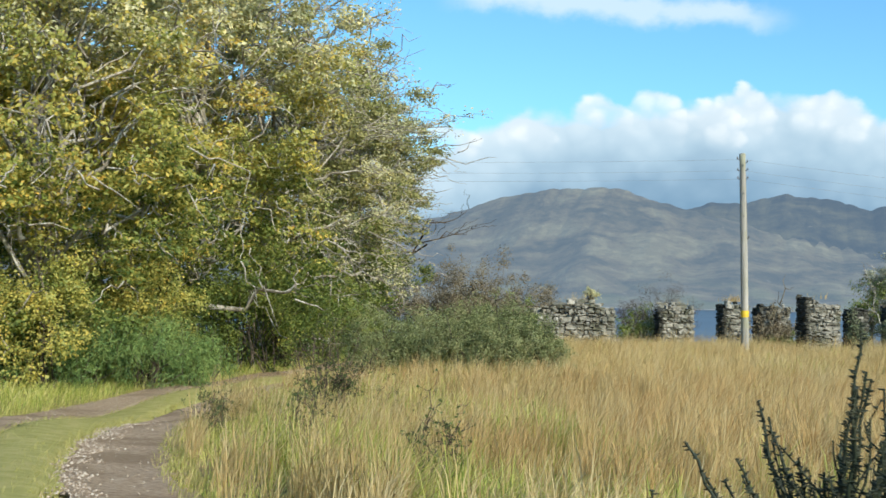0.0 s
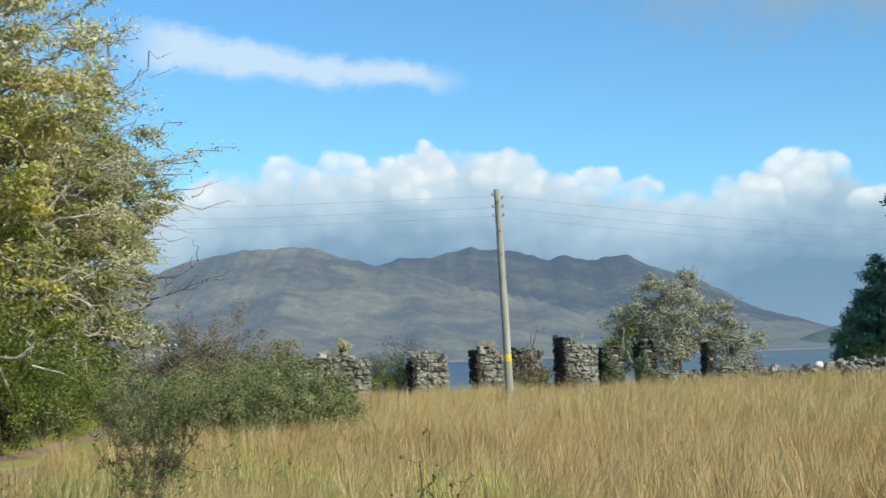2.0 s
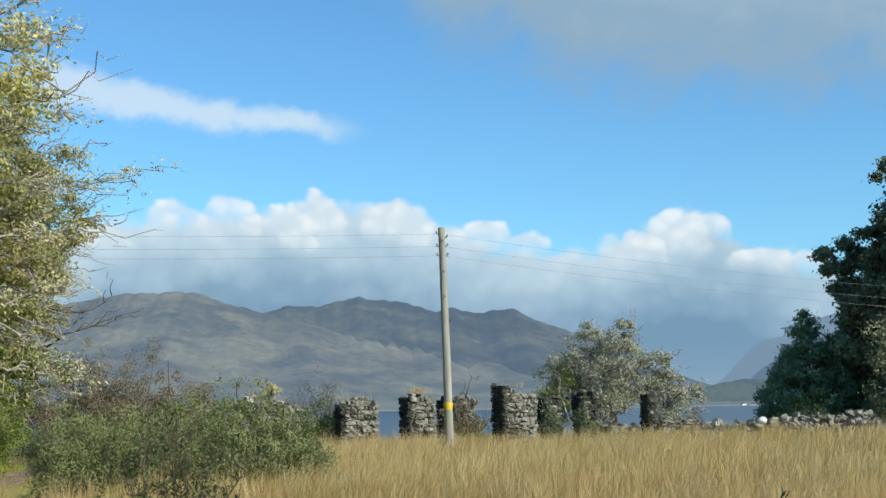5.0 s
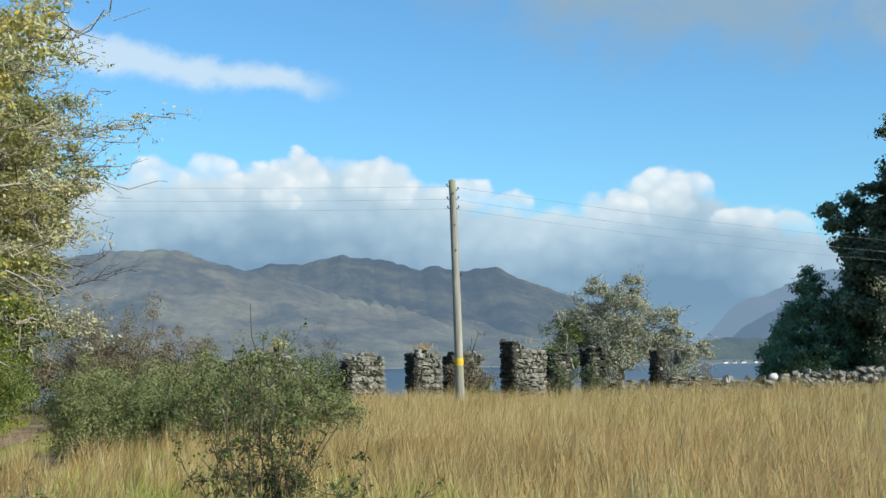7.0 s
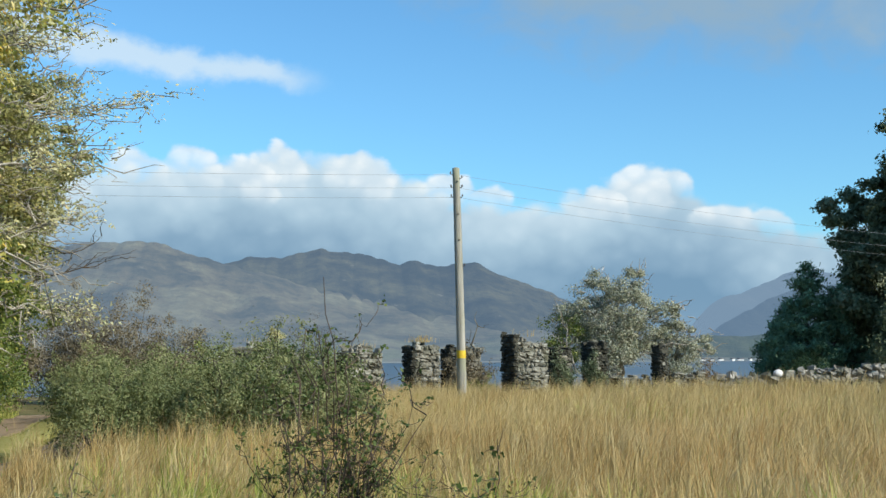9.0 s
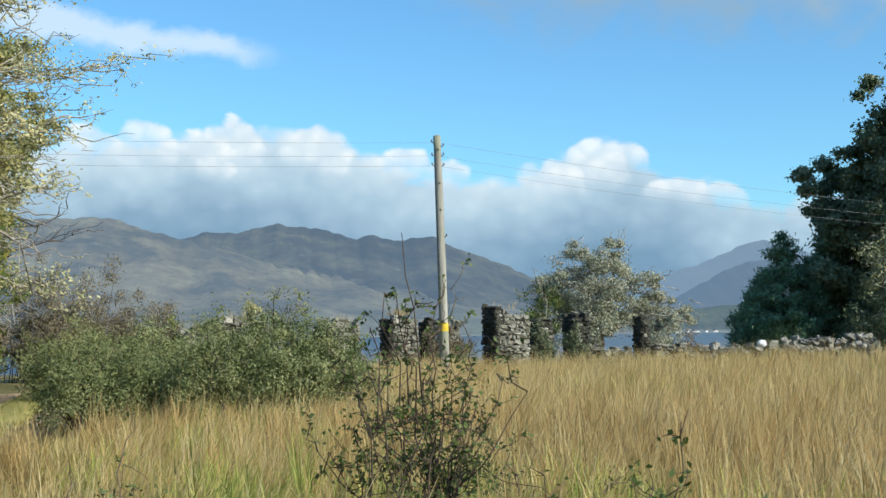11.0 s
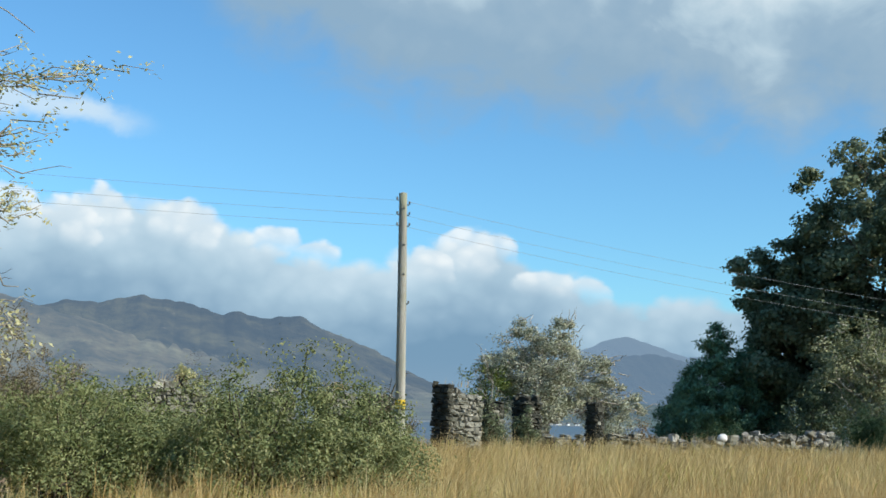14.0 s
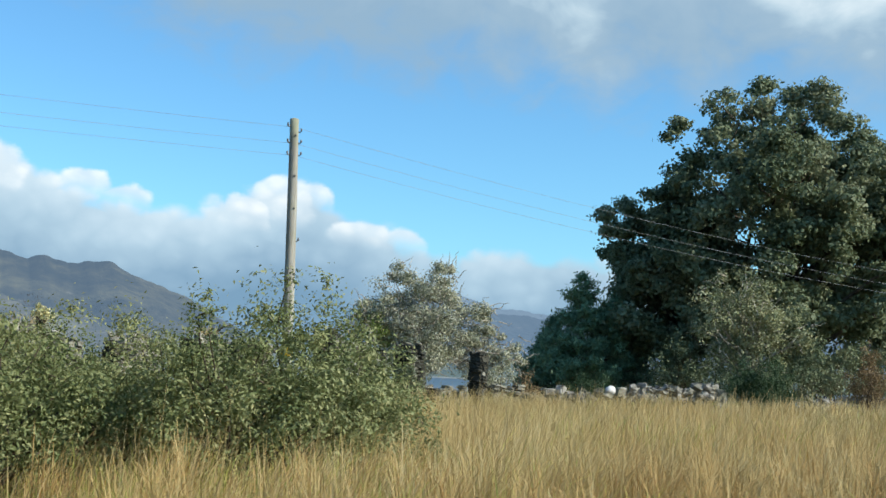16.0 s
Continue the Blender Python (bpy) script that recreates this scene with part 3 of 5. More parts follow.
tagged(new("water", mesh_from("water", wv, [(0, 1, 2, 3)], mat=WATER)), "calm blue sea loch below the meadow", "water", kind="structure")


def hill(name, y0, depth, skyline, base, mat, seed, label, columns=800, rows=40):
    """A ridge whose crest keeps to a skyline of (azimuth, elevation) in degrees, with crags and gullies; its foot is at the shore."""
    rng = np.random.default_rng(seed)
    crest_y = y0 + depth * 0.7
    sx = [math.tan(radians(az)) * (crest_y + 14) for az, _ in skyline]
    sz = [math.tan(radians(up)) * (crest_y + 14) / math.cos(radians(az)) + 1.6 - base for az, up in skyline]
    xs, vs = np.linspace(sx[0], sx[-1], columns), np.linspace(0, 1, rows)
    crest = np.interp(xs, sx, sz)
    k = np.hanning(17)
    crest = np.convolve(np.pad(crest, 8, mode="edge"), k / k.sum(), mode="valid")
    rock = sum(rng.uniform(0.5, 1) * np.sin(xs / s + rng.uniform(0, 6.3)) * s * 0.05 for s in (7, 12, 21, 37))
    rock = rock + sum(a * np.abs(np.sin(xs / s + rng.uniform(0, 6.3))) for s, a in ((9, 1.6), (17, 2.4), (41, 3.2))) - 3.5
    crest = np.maximum(crest + rock * np.clip(crest / 80, 0, 1), 0)
    X, Vv = np.meshgrid(xs, vs)
    rise = np.where(Vv < 0.7, (Vv / 0.7) ** 1.25, 1 - ((Vv - 0.7) / 0.3) ** 2 * 0.9)
    gully = sum(np.sin(X / s + Vv * f + p) * 0.018 for s, f, p in ((60, 5, 1), (35, -8, 2), (90, 3, 4), (22, 9, 5)))
    Z = base + crest[None] * np.clip(rise + gully * np.sin(np.pi * np.clip(Vv / 0.7, 0, 1)), 0, 1.2) + 5 * Vv
    Y = y0 + depth * Vv + 20 * np.sin(X / 140)
    w = len(xs)
    i = (np.arange(len(vs) - 1)[:, None] * w + np.arange(w - 1)[None]).ravel()
    me = mesh_from(name, np.stack((X, Y, Z), -1).reshape(-1, 3), np.stack((i, i + 1, i + w + 1, i + w), 1), mat=mat, smooth=True)
    return tagged(new(name, me), label, "hill", kind="structure")


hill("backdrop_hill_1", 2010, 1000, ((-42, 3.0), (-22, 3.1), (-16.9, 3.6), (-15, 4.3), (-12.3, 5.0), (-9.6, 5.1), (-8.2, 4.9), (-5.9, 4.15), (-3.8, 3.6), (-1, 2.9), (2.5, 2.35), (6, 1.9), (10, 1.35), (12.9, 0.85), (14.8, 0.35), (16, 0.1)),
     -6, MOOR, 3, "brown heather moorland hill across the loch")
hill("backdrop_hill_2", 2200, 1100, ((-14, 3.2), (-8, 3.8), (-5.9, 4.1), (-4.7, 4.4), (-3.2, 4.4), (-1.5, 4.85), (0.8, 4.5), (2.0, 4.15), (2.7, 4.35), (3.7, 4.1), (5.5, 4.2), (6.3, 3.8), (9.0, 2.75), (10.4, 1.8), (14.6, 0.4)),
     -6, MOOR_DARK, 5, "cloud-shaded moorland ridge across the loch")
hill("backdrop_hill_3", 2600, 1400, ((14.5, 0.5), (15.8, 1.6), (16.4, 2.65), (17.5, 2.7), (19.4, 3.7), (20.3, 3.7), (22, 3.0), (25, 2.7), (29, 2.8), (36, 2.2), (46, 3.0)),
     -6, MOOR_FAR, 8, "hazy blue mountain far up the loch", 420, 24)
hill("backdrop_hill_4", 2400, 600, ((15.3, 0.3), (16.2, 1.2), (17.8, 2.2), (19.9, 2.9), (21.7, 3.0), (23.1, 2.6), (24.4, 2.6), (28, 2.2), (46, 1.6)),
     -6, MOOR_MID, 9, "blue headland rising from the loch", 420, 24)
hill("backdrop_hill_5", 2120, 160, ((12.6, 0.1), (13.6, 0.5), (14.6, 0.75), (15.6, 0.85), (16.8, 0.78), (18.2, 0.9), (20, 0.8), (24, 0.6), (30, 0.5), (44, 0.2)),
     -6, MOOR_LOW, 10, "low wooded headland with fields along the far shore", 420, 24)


def make_track():
    """Two wheel ruts of gravel with a turfed crown between, winding from the road into the wood."""
    way = np.array([(6.0, -26.5), (2.4, -21.7), (-0.2, -17.9), (-3.0, -14.0), (-5.2, -10.4), (-7.0, -6.6), (-8.3, -2.6), (-9.2, 2.5), (-9.4, 8), (-10.1, 15), (-11.4, 24)])
    s = np.linspace(0, len(way) - 1, 160)
    i = np.clip(s.astype(int), 0, len(way) - 2)
    f = (s - i)[:, None]
    P0, P1, P2, P3 = way[np.maximum(i - 1, 0)], way[i], way[i + 1], way[np.minimum(i + 2, len(way) - 1)]
    C = 0.5 * ((2 * P1) + (P2 - P0) * f + (2 * P0 - 5 * P1 + 4 * P2 - P3) * f ** 2 + (3 * P1 - P0 - 3 * P2 + P3) * f ** 3)
    d = np.gradient(C, axis=0)
    d /= np.linalg.norm(d, axis=1)[:, None]
    side = np.stack((d[:, 1], -d[:, 0]), 1)
    return C, side


TRACK_LINE, TRACK_SIDE = make_track()


def track_offset(x, y):
    """Signed distance to the right of the track's middle."""
    p = np.stack((x, y), -1)
    dd = p[:, None] - TRACK_LINE[None]
    k = np.argmin(np.sum(dd ** 2, -1), 1)
    v = dd[np.arange(len(p)), k]
    return np.sum(v * TRACK_SIDE[k], 1), np.linalg.norm(v, axis=1)


def strip(name, a, b, lift, mat, label, crown=0.0, seed=1):
    rng = np.random.default_rng(seed)
    us = np.linspace(a, b, 9)
    n = len(TRACK_LINE)
    edge = np.zeros((n, 9))
    edge[:, 0] = edge[:, -1] = 1
    wob = rng.normal(0, 0.10, (n, 9)) * edge
    P = TRACK_LINE[:, None] + TRACK_SIDE[:, None] * (us[None, :, None] + wob[..., None])
    Z = ground_z(P[..., 0], P[..., 1]) + lift + crown * (1 - ((us - (a + b) / 2) / ((b - a) / 2)) ** 2) + rng.normal(0, 0.003, (n, 9))
    Z[:, 0] -= 0.05
    Z[:, -1] -= 0.05
    V = np.concatenate((P, Z[..., None]), -1).reshape(-1, 3)
    i = (np.arange(n - 1)[:, None] * 9 + np.arange(8)[None]).ravel()
    me = mesh_from(name, V, np.stack((i, i + 1, i + 10, i + 9), 1), mat=mat, smooth=True)
    return tagged(new(name, me), label, "track", kind="structure")


strip("track_rut_1", -1.55, -0.45, 0.055, TRACK, "worn gravel wheel rut of a farm track", -0.02, 1)
strip("track_rut_2", 0.45, 1.6, 0.055, TRACK, "worn gravel wheel rut of a farm track", -0.02, 2)
strip("track_crown", -0.5, 0.5, 0.06, TURF, "short yellowed turf along the middle of the track", 0.05, 3)

# ---------------------------------------------------------------- the pole and its wires

def make_pole():
    base = np.array([0.02, 25.03, -0.02])
    p = thing("telegraph_pole", base, "weathered grey wooden pole with a yellow band, standing in long grass", "utility pole")
    top = np.array([-0.148, 24.883, 7.3])
    rng = np.random.default_rng(4)
    s = np.linspace(0, 1, 16)
    line = base + (top - base) * s[:, None] + np.array([0.012, 0, 0]) * np.sin(s * np.pi)[:, None]
    V, F = tubes([(line, np.linspace(0.145, 0.108, 16) * (1 + rng.normal(0, 0.012, 16)))], 18)
    cap = np.arange(15 * 18, 16 * 18)
    V = np.concatenate((V, [top + (0, 0, 0.035)]))
    me = mesh_from("shaft", V - base, F, [(cap[i], cap[(i + 1) % 18], len(V) - 1) for i in range(18)], POLE_WOOD, True)
    shaft = part("shaft", me, p)

    def at_height(h):
        k = np.clip(h / 7.32, 0, 1)
        return base + (top - base) * k + np.array([0.012, 0, 0]) * math.sin(k * math.pi)
    V, F = tubes([(np.array([at_height(1.5), at_height(1.58), at_height(1.66), at_height(1.74)]), np.array([0.142, 0.143, 0.142, 0.141]))], 18)
    part("marker_band", mesh_from("marker_band", V - base, F, mat=YELLOW, smooth=True), shaft, "bright yellow marker band")
    for h, side in ((7.12, -1), (6.72, -1), (6.42, -1), (7.0, 1), (6.72, 1), (6.42, 1), (4.3, 1)):
        c = at_height(h)
        V, F = tubes([(np.array([c, c + (side * 0.15, -0.05, 0), c + (side * 0.17, -0.05, 0.03), c + (side * 0.17, -0.05, 0.09)]), np.array([0.016, 0.016, 0.026, 0.02]))], 8)
        part("step_bolt" if h < 6 else "insulator", mesh_from("bolt", V - base, F, mat=IRON, smooth=True), p)
    for h in (6.9, 5.9, 5.1):
        c = at_height(h) + np.array([0.02, -0.115, 0])
        V, F = tubes([(np.array([c, c + (0, -0.03, 0)]), np.array([0.03, 0.02]))], 8)
        part("bolt_head", mesh_from("bolt_head", V - base, F, mat=IRON), shaft)
    return at_height


POLE_AT = make_pole()


def wire(h, end, sag, label):
    a, b = POLE_AT(h), np.asarray(end, float)
    s = np.linspace(0, 1, 40)
    line = a + (b - a) * s[:, None]
    line[:, 2] -= 4 * sag * s * (1 - s)
    V, F = tubes([(line, np.full(40, 0.0038))], 5)
    ob = new("overhead_wire", mesh_from("overhead_wire", V, F, mat=CABLE, smooth=True))
    tagged(ob, label, "wire", "wires on the pole")


for h, dz in ((7.12, 0), (6.72, -0.42), (6.42, -0.72)):
    wire(h, (-45, 20.3, 8.3 + dz), 0.55, "thin grey overhead wire slung from a wooden pole")
    wire(h, (45, 33.6, 5.1 + dz), 1.0, "thin grey overhead wire sagging towards a dark tree")

# ---------------------------------------------------------------- stones for walls

def stone_mesh(seed, mat):
    """A rough squared stone of unit size with worn edges."""
    rng = np.random.default_rng(seed)
    bm = bmesh.new()
    bmesh.ops.create_cube(bm, size=1)
    bmesh.ops.bevel(bm, geom=bm.edges[:], offset=0.16, segments=1, affect="EDGES", profile=0.6)
    for v in bm.verts:
        v.co += Vector(rng.normal(0, 0.10, 3))
    me = bpy.data.meshes.new("stone")
    bm.to_mesh(me)
    bm.free()
    me.materials.append(mat)
    return me


STONES = [stone_mesh(i, STONE) for i in range(12)]
DARK_SHADE_STONES = [stone_mesh(40 + i, STONE_DARK_SHADE) for i in range(6)]
FIELD_STONES = [stone_mesh(20 + i, STONE_PALE) for i in range(9)]


def lay(parent, centre, size, turn, rng, tilt=4, kinds=STONES):
    ob = new("stone", kinds[rng.integers(len(kinds))])
    ob.parent = parent
    flip = rng.integers(0, 2) * 180
    ob.matrix_basis = pose(*centre, rng.normal(0, tilt), rng.normal(0, tilt), turn + rng.normal(0, tilt) + flip) @ Matrix.Diagonal((*size, 1))
    return ob


def pier(at, turn, length, thick, height, label, seed, ragged=0.2, dark=False, profile=((0, 1), (1, 1))):
    """A stub of rubble wall: uneven courses of stones round a rough core; profile: share of the length -> share of the height that still stands."""
    rng = np.random.default_rng(seed)
    z0 = float(ground_z(at[0], at[1])) - 0.1
    t = thing("ruined_wall", (at[0], at[1], z0), label, "stone wall", "ruined walls of the croft")
    t.rotation_euler = (0, 0, radians(turn))
    px, pz = zip(*profile)
    head = lambda x: height * float(np.interp(x / length + 0.5, px, pz))
    bm = bmesh.new()
    bmesh.ops.create_cube(bm, size=1)
    for v in bm.verts:
        x = v.co.x * max(length - 0.26, 0.1)
        v.co = Vector((x, v.co.y * (thick - 0.26), (v.co.z + 0.5) * (head(x) - ragged - 0.12)))
    me = bpy.data.meshes.new("wall_core")
    bm.to_mesh(me)
    me.materials.append(CORE)
    part("wall_core", me, t)
    z = 0.0
    while z < height:
        h = rng.choice((0.055, 0.07, 0.09, 0.12, 0.16)) * rng.uniform(0.9, 1.15)
        for face in (-1, 1):
            x = -length / 2 + 0.06
            while x < length / 2 - 0.06:
                w = min(rng.choice((0.09, 0.13, 0.19, 0.26, 0.36)) * rng.uniform(0.85, 1.2) * (1 if face < 0 else 1.6), length / 2 - x)
                if z + h < head(x + w / 2) - ragged * (0.5 + 0.5 * math.sin(x * 7 + seed * 1.7 + face)) * rng.uniform(0.4, 1.1):
                    d = rng.uniform(0.18, 0.32)
                    # a few dark stones at random; dark stubs get their shade as stone colour
                    lay(t, (x + w / 2, face * (thick / 2 - d / 2 + rng.normal(0, 0.03)), z + h / 2 + rng.normal(0, 0.012)), (w * rng.uniform(0.86, 1.04), d, h * rng.uniform(0.8, 1.15)), 0, rng, 6,
                        DARK_SHADE_STONES if rng.random() < (0.7 if dark else 0.05) else STONES)
                x += w
        for end in (-1, 1):
            y = -thick / 2 + 0.02
            while y < thick / 2 - 0.05:
                w = min(rng.uniform(0.16, 0.4), thick / 2 - y)
                if z + h < head(end * length / 2) - ragged * rng.uniform(0, 0.8):
                    # the left end's shade is put in by laying dark stones
                    lay(t, (end * (length / 2 - 0.06 + rng.normal(0, 0.015)), y + w / 2, z + h / 2), (rng.uniform(0.16, 0.26), w * 0.97, h * rng.uniform(0.85, 1.1)), 0, rng, 5, DARK_SHADE_STONES if end < 0 or dark else STONES)
                y += w
        z += h * 0.97
    return t


RUIN = "lichened grey rubble stub of a ruined croft wall"
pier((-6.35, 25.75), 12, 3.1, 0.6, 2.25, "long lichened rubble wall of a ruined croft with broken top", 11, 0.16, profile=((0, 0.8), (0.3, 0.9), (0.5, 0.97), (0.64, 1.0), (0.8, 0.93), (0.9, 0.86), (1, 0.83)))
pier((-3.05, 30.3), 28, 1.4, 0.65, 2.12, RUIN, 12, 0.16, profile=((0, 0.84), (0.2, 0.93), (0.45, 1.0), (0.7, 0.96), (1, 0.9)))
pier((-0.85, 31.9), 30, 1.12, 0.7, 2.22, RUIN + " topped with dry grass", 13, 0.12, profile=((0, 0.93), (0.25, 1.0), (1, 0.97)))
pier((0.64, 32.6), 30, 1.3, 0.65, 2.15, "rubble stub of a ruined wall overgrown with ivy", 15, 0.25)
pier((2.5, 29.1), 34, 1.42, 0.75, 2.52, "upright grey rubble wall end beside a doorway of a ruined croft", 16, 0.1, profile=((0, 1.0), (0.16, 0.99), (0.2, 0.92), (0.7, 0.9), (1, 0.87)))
# shadowed stubs: most of their stones carry the dark shade colour
pier((3.9, 30.7), 32, 0.65, 0.7, 2.0, "ruined croft wall stub with shade painted into its dark stones", 17, 0.15, dark=True)
pier((5.3, 31.3), 32, 0.6, 0.7, 2.12, "ruined croft wall stub with shade painted into its dark stones", 18, 0.12, dark=True)
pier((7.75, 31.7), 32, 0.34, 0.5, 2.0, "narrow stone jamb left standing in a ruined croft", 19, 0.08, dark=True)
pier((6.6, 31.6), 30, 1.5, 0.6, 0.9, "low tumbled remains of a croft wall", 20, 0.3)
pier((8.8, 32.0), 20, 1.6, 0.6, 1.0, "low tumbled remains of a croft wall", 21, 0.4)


def field_wall(a, b, h0, h1, label, seed, count_rows=5):
    """A tumbled dry-stone dyke: boulders heaped in uneven rows."""
    rng = np.random.default_rng(seed)
    a, b = np.asarray(a, float), np.asarray(b, float)
    L = np.linalg.norm(b - a)
    turn = math.degrees(math.atan2(b[1] - a[1], b[0] - a[0]))
    z0 = float(ground_z(*a))
    t = thing("field_wall", (a[0], a[1], z0), label, "stone wall")
    for row in range(count_rows):
        x = rng.uniform(0, 0.2)
        while x < L:
            w = rng.uniform(0.11, 0.3)
            k = x / L
            h = (h0 + (h1 - h0) * k) * rng.uniform(0.86, 1.12)
            z = h * row / count_rows
            sink = 0 if row < count_rows - 1 or rng.random() < 0.75 else 9
            if sink == 0:
                y = rng.normal(0, 0.12) + (0.12 - 0.03 * row) * rng.choice((-1, 1))
                c, sn = math.cos(radians(turn)), math.sin(radians(turn))
                lay(t, (x * c - y * sn, x * sn + y * c, float(ground_z(a[0] + x * c, a[1] + x * sn)) - z0 + z + h / count_rows / 2), (w, rng.uniform(0.3, 0.45), h / count_rows * rng.uniform(0.95, 1.4)), turn, rng, 12, FIELD_STONES)
            x += w * 0.93
    return t


field_wall((8.9, 30.4), (12.3, 30.35), 0.62, 0.74, "low tumbled dry-stone field wall of pale boulders", 31, 5)
field_wall((12.3, 30.35), (15.95, 30.7), 0.84, 0.96, "pale dry-stone field wall at the meadow's end", 32, 6)
field_wall((21.6, 33.6), (27.5, 34.6), 0.6, 0.75, "mossy dry-stone field wall under dark trees", 33, 4)
bm = bmesh.new()
bmesh.ops.create_icosphere(bm, subdivisions=2, radius=0.5)
for v in bm.verts:
    v.co = Vector((v.co.x * 0.36, v.co.y * 0.3, v.co.z * 0.26)) + Vector(noise.noise_vector(v.co * 2.3)) * 0.035
me = bpy.data.meshes.new("boulder")
bm.to_mesh(me)
bm.free()
me.materials.append(WHITE_STONE)
for f in me.polygons:
    f.use_smooth = True
ob = new("boulder", me)
ob.location = (11.55, 30.12, 0.90)
tagged(ob, "bleached white boulder lying on a field wall", "boulder")
for i, (x, y, z, s, turn) in enumerate(((9.55, 30.3, 0.78, 0.3, 10), (9.95, 30.35, 0.84, 0.36, 40), (12.0, 30.3, 0.86, 0.34, 15), (10.7, 30.3, 0.80, 0.3, 70))):
    rng = np.random.default_rng(60 + i)
    ob = new("boulder", FIELD_STONES[i])
    ob.matrix_basis = pose(x, y, z, 8, 5, turn) @ Matrix.Diagonal((s, s * 0.8, s * 0.7, 1))
    tagged(ob, "grey boulder balanced on a tumbled field wall", "boulder", "boulders on the wall")

# ---------------------------------------------------------------- far houses

def house(x, y, z, w, d, h, turn):
    t = thing("house", (x, y, z), "small whitewashed house by the far shore", "house", "houses by the far shore")
    t.rotation_euler = (0, 0, radians(turn))
    bm = bmesh.new()
    bmesh.ops.create_cube(bm, size=1)
    for v in bm.verts:
        v.co = Vector((v.co.x * w, v.co.y * d, (v.co.z + 0.5) * h - 1))
    me = bpy.data.meshes.new("wall")
    bm.to_mesh(me)
    me.materials.append(LIMEWASH)
    part("wall", me, t)
    o, r = 0.4, d * 0.42
    V = [(-w / 2 - o, -d / 2 - o, h - 1.1), (w / 2 + o, -d / 2 - o, h - 1.1), (w / 2 + o, d / 2 + o, h - 1.1), (-w / 2 - o, d / 2 + o, h - 1.1), (-w / 2 - o, 0, h - 1 + r), (w / 2 + o, 0, h - 1 + r)]
    part("roof", mesh_from("roof", V, [(0, 1, 5, 4), (2, 3, 4, 5), (0, 3, 2, 1)], [(0, 4, 3), (1, 2, 5)], SLATE), t)


for x, y, w, turn in ((560, 2020, 7, 10), (574, 2016, 5, -20), (590, 2022, 8, 5), (608, 2018, 6, 25), (622, 2021, 10, -8), (636, 2015, 5, 30), (655, 2024, 7, 0)):
    house(x, y, -4.6, w, 4.5, 3.0, turn)

# ---------------------------------------------------------------- the wood beside the track

WOOD = "tall lichened broadleaf tree in yellow-green autumn leaf beside a track"
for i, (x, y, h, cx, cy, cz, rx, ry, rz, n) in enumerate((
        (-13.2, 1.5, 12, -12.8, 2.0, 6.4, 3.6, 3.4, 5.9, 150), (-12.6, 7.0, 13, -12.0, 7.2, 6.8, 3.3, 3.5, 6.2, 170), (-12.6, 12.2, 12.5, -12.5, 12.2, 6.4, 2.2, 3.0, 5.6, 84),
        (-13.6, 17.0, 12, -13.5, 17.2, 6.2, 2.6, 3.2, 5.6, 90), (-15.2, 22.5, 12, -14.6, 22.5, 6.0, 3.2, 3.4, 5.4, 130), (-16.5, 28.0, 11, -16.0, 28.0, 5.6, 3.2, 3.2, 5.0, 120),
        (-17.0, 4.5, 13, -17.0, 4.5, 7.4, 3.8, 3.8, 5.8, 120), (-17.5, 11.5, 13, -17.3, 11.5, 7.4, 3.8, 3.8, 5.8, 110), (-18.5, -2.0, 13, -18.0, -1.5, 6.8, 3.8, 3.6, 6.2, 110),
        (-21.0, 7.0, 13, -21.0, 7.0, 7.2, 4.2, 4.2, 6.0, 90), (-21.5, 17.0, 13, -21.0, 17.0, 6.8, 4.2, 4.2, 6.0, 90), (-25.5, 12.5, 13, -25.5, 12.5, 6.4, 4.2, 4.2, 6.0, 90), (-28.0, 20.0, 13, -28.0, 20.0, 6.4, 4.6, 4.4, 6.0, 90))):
    # crowns are darker green low down and paler towards the top
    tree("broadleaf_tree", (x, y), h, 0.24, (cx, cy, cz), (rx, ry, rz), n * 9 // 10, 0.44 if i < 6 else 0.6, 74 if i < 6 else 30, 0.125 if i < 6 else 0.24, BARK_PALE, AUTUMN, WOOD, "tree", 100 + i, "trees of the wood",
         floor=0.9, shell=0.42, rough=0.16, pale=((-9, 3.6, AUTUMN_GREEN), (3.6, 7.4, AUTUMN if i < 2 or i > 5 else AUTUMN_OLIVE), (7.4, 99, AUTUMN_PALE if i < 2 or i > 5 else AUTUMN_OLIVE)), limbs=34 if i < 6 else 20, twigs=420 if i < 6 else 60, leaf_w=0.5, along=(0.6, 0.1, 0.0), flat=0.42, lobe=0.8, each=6)

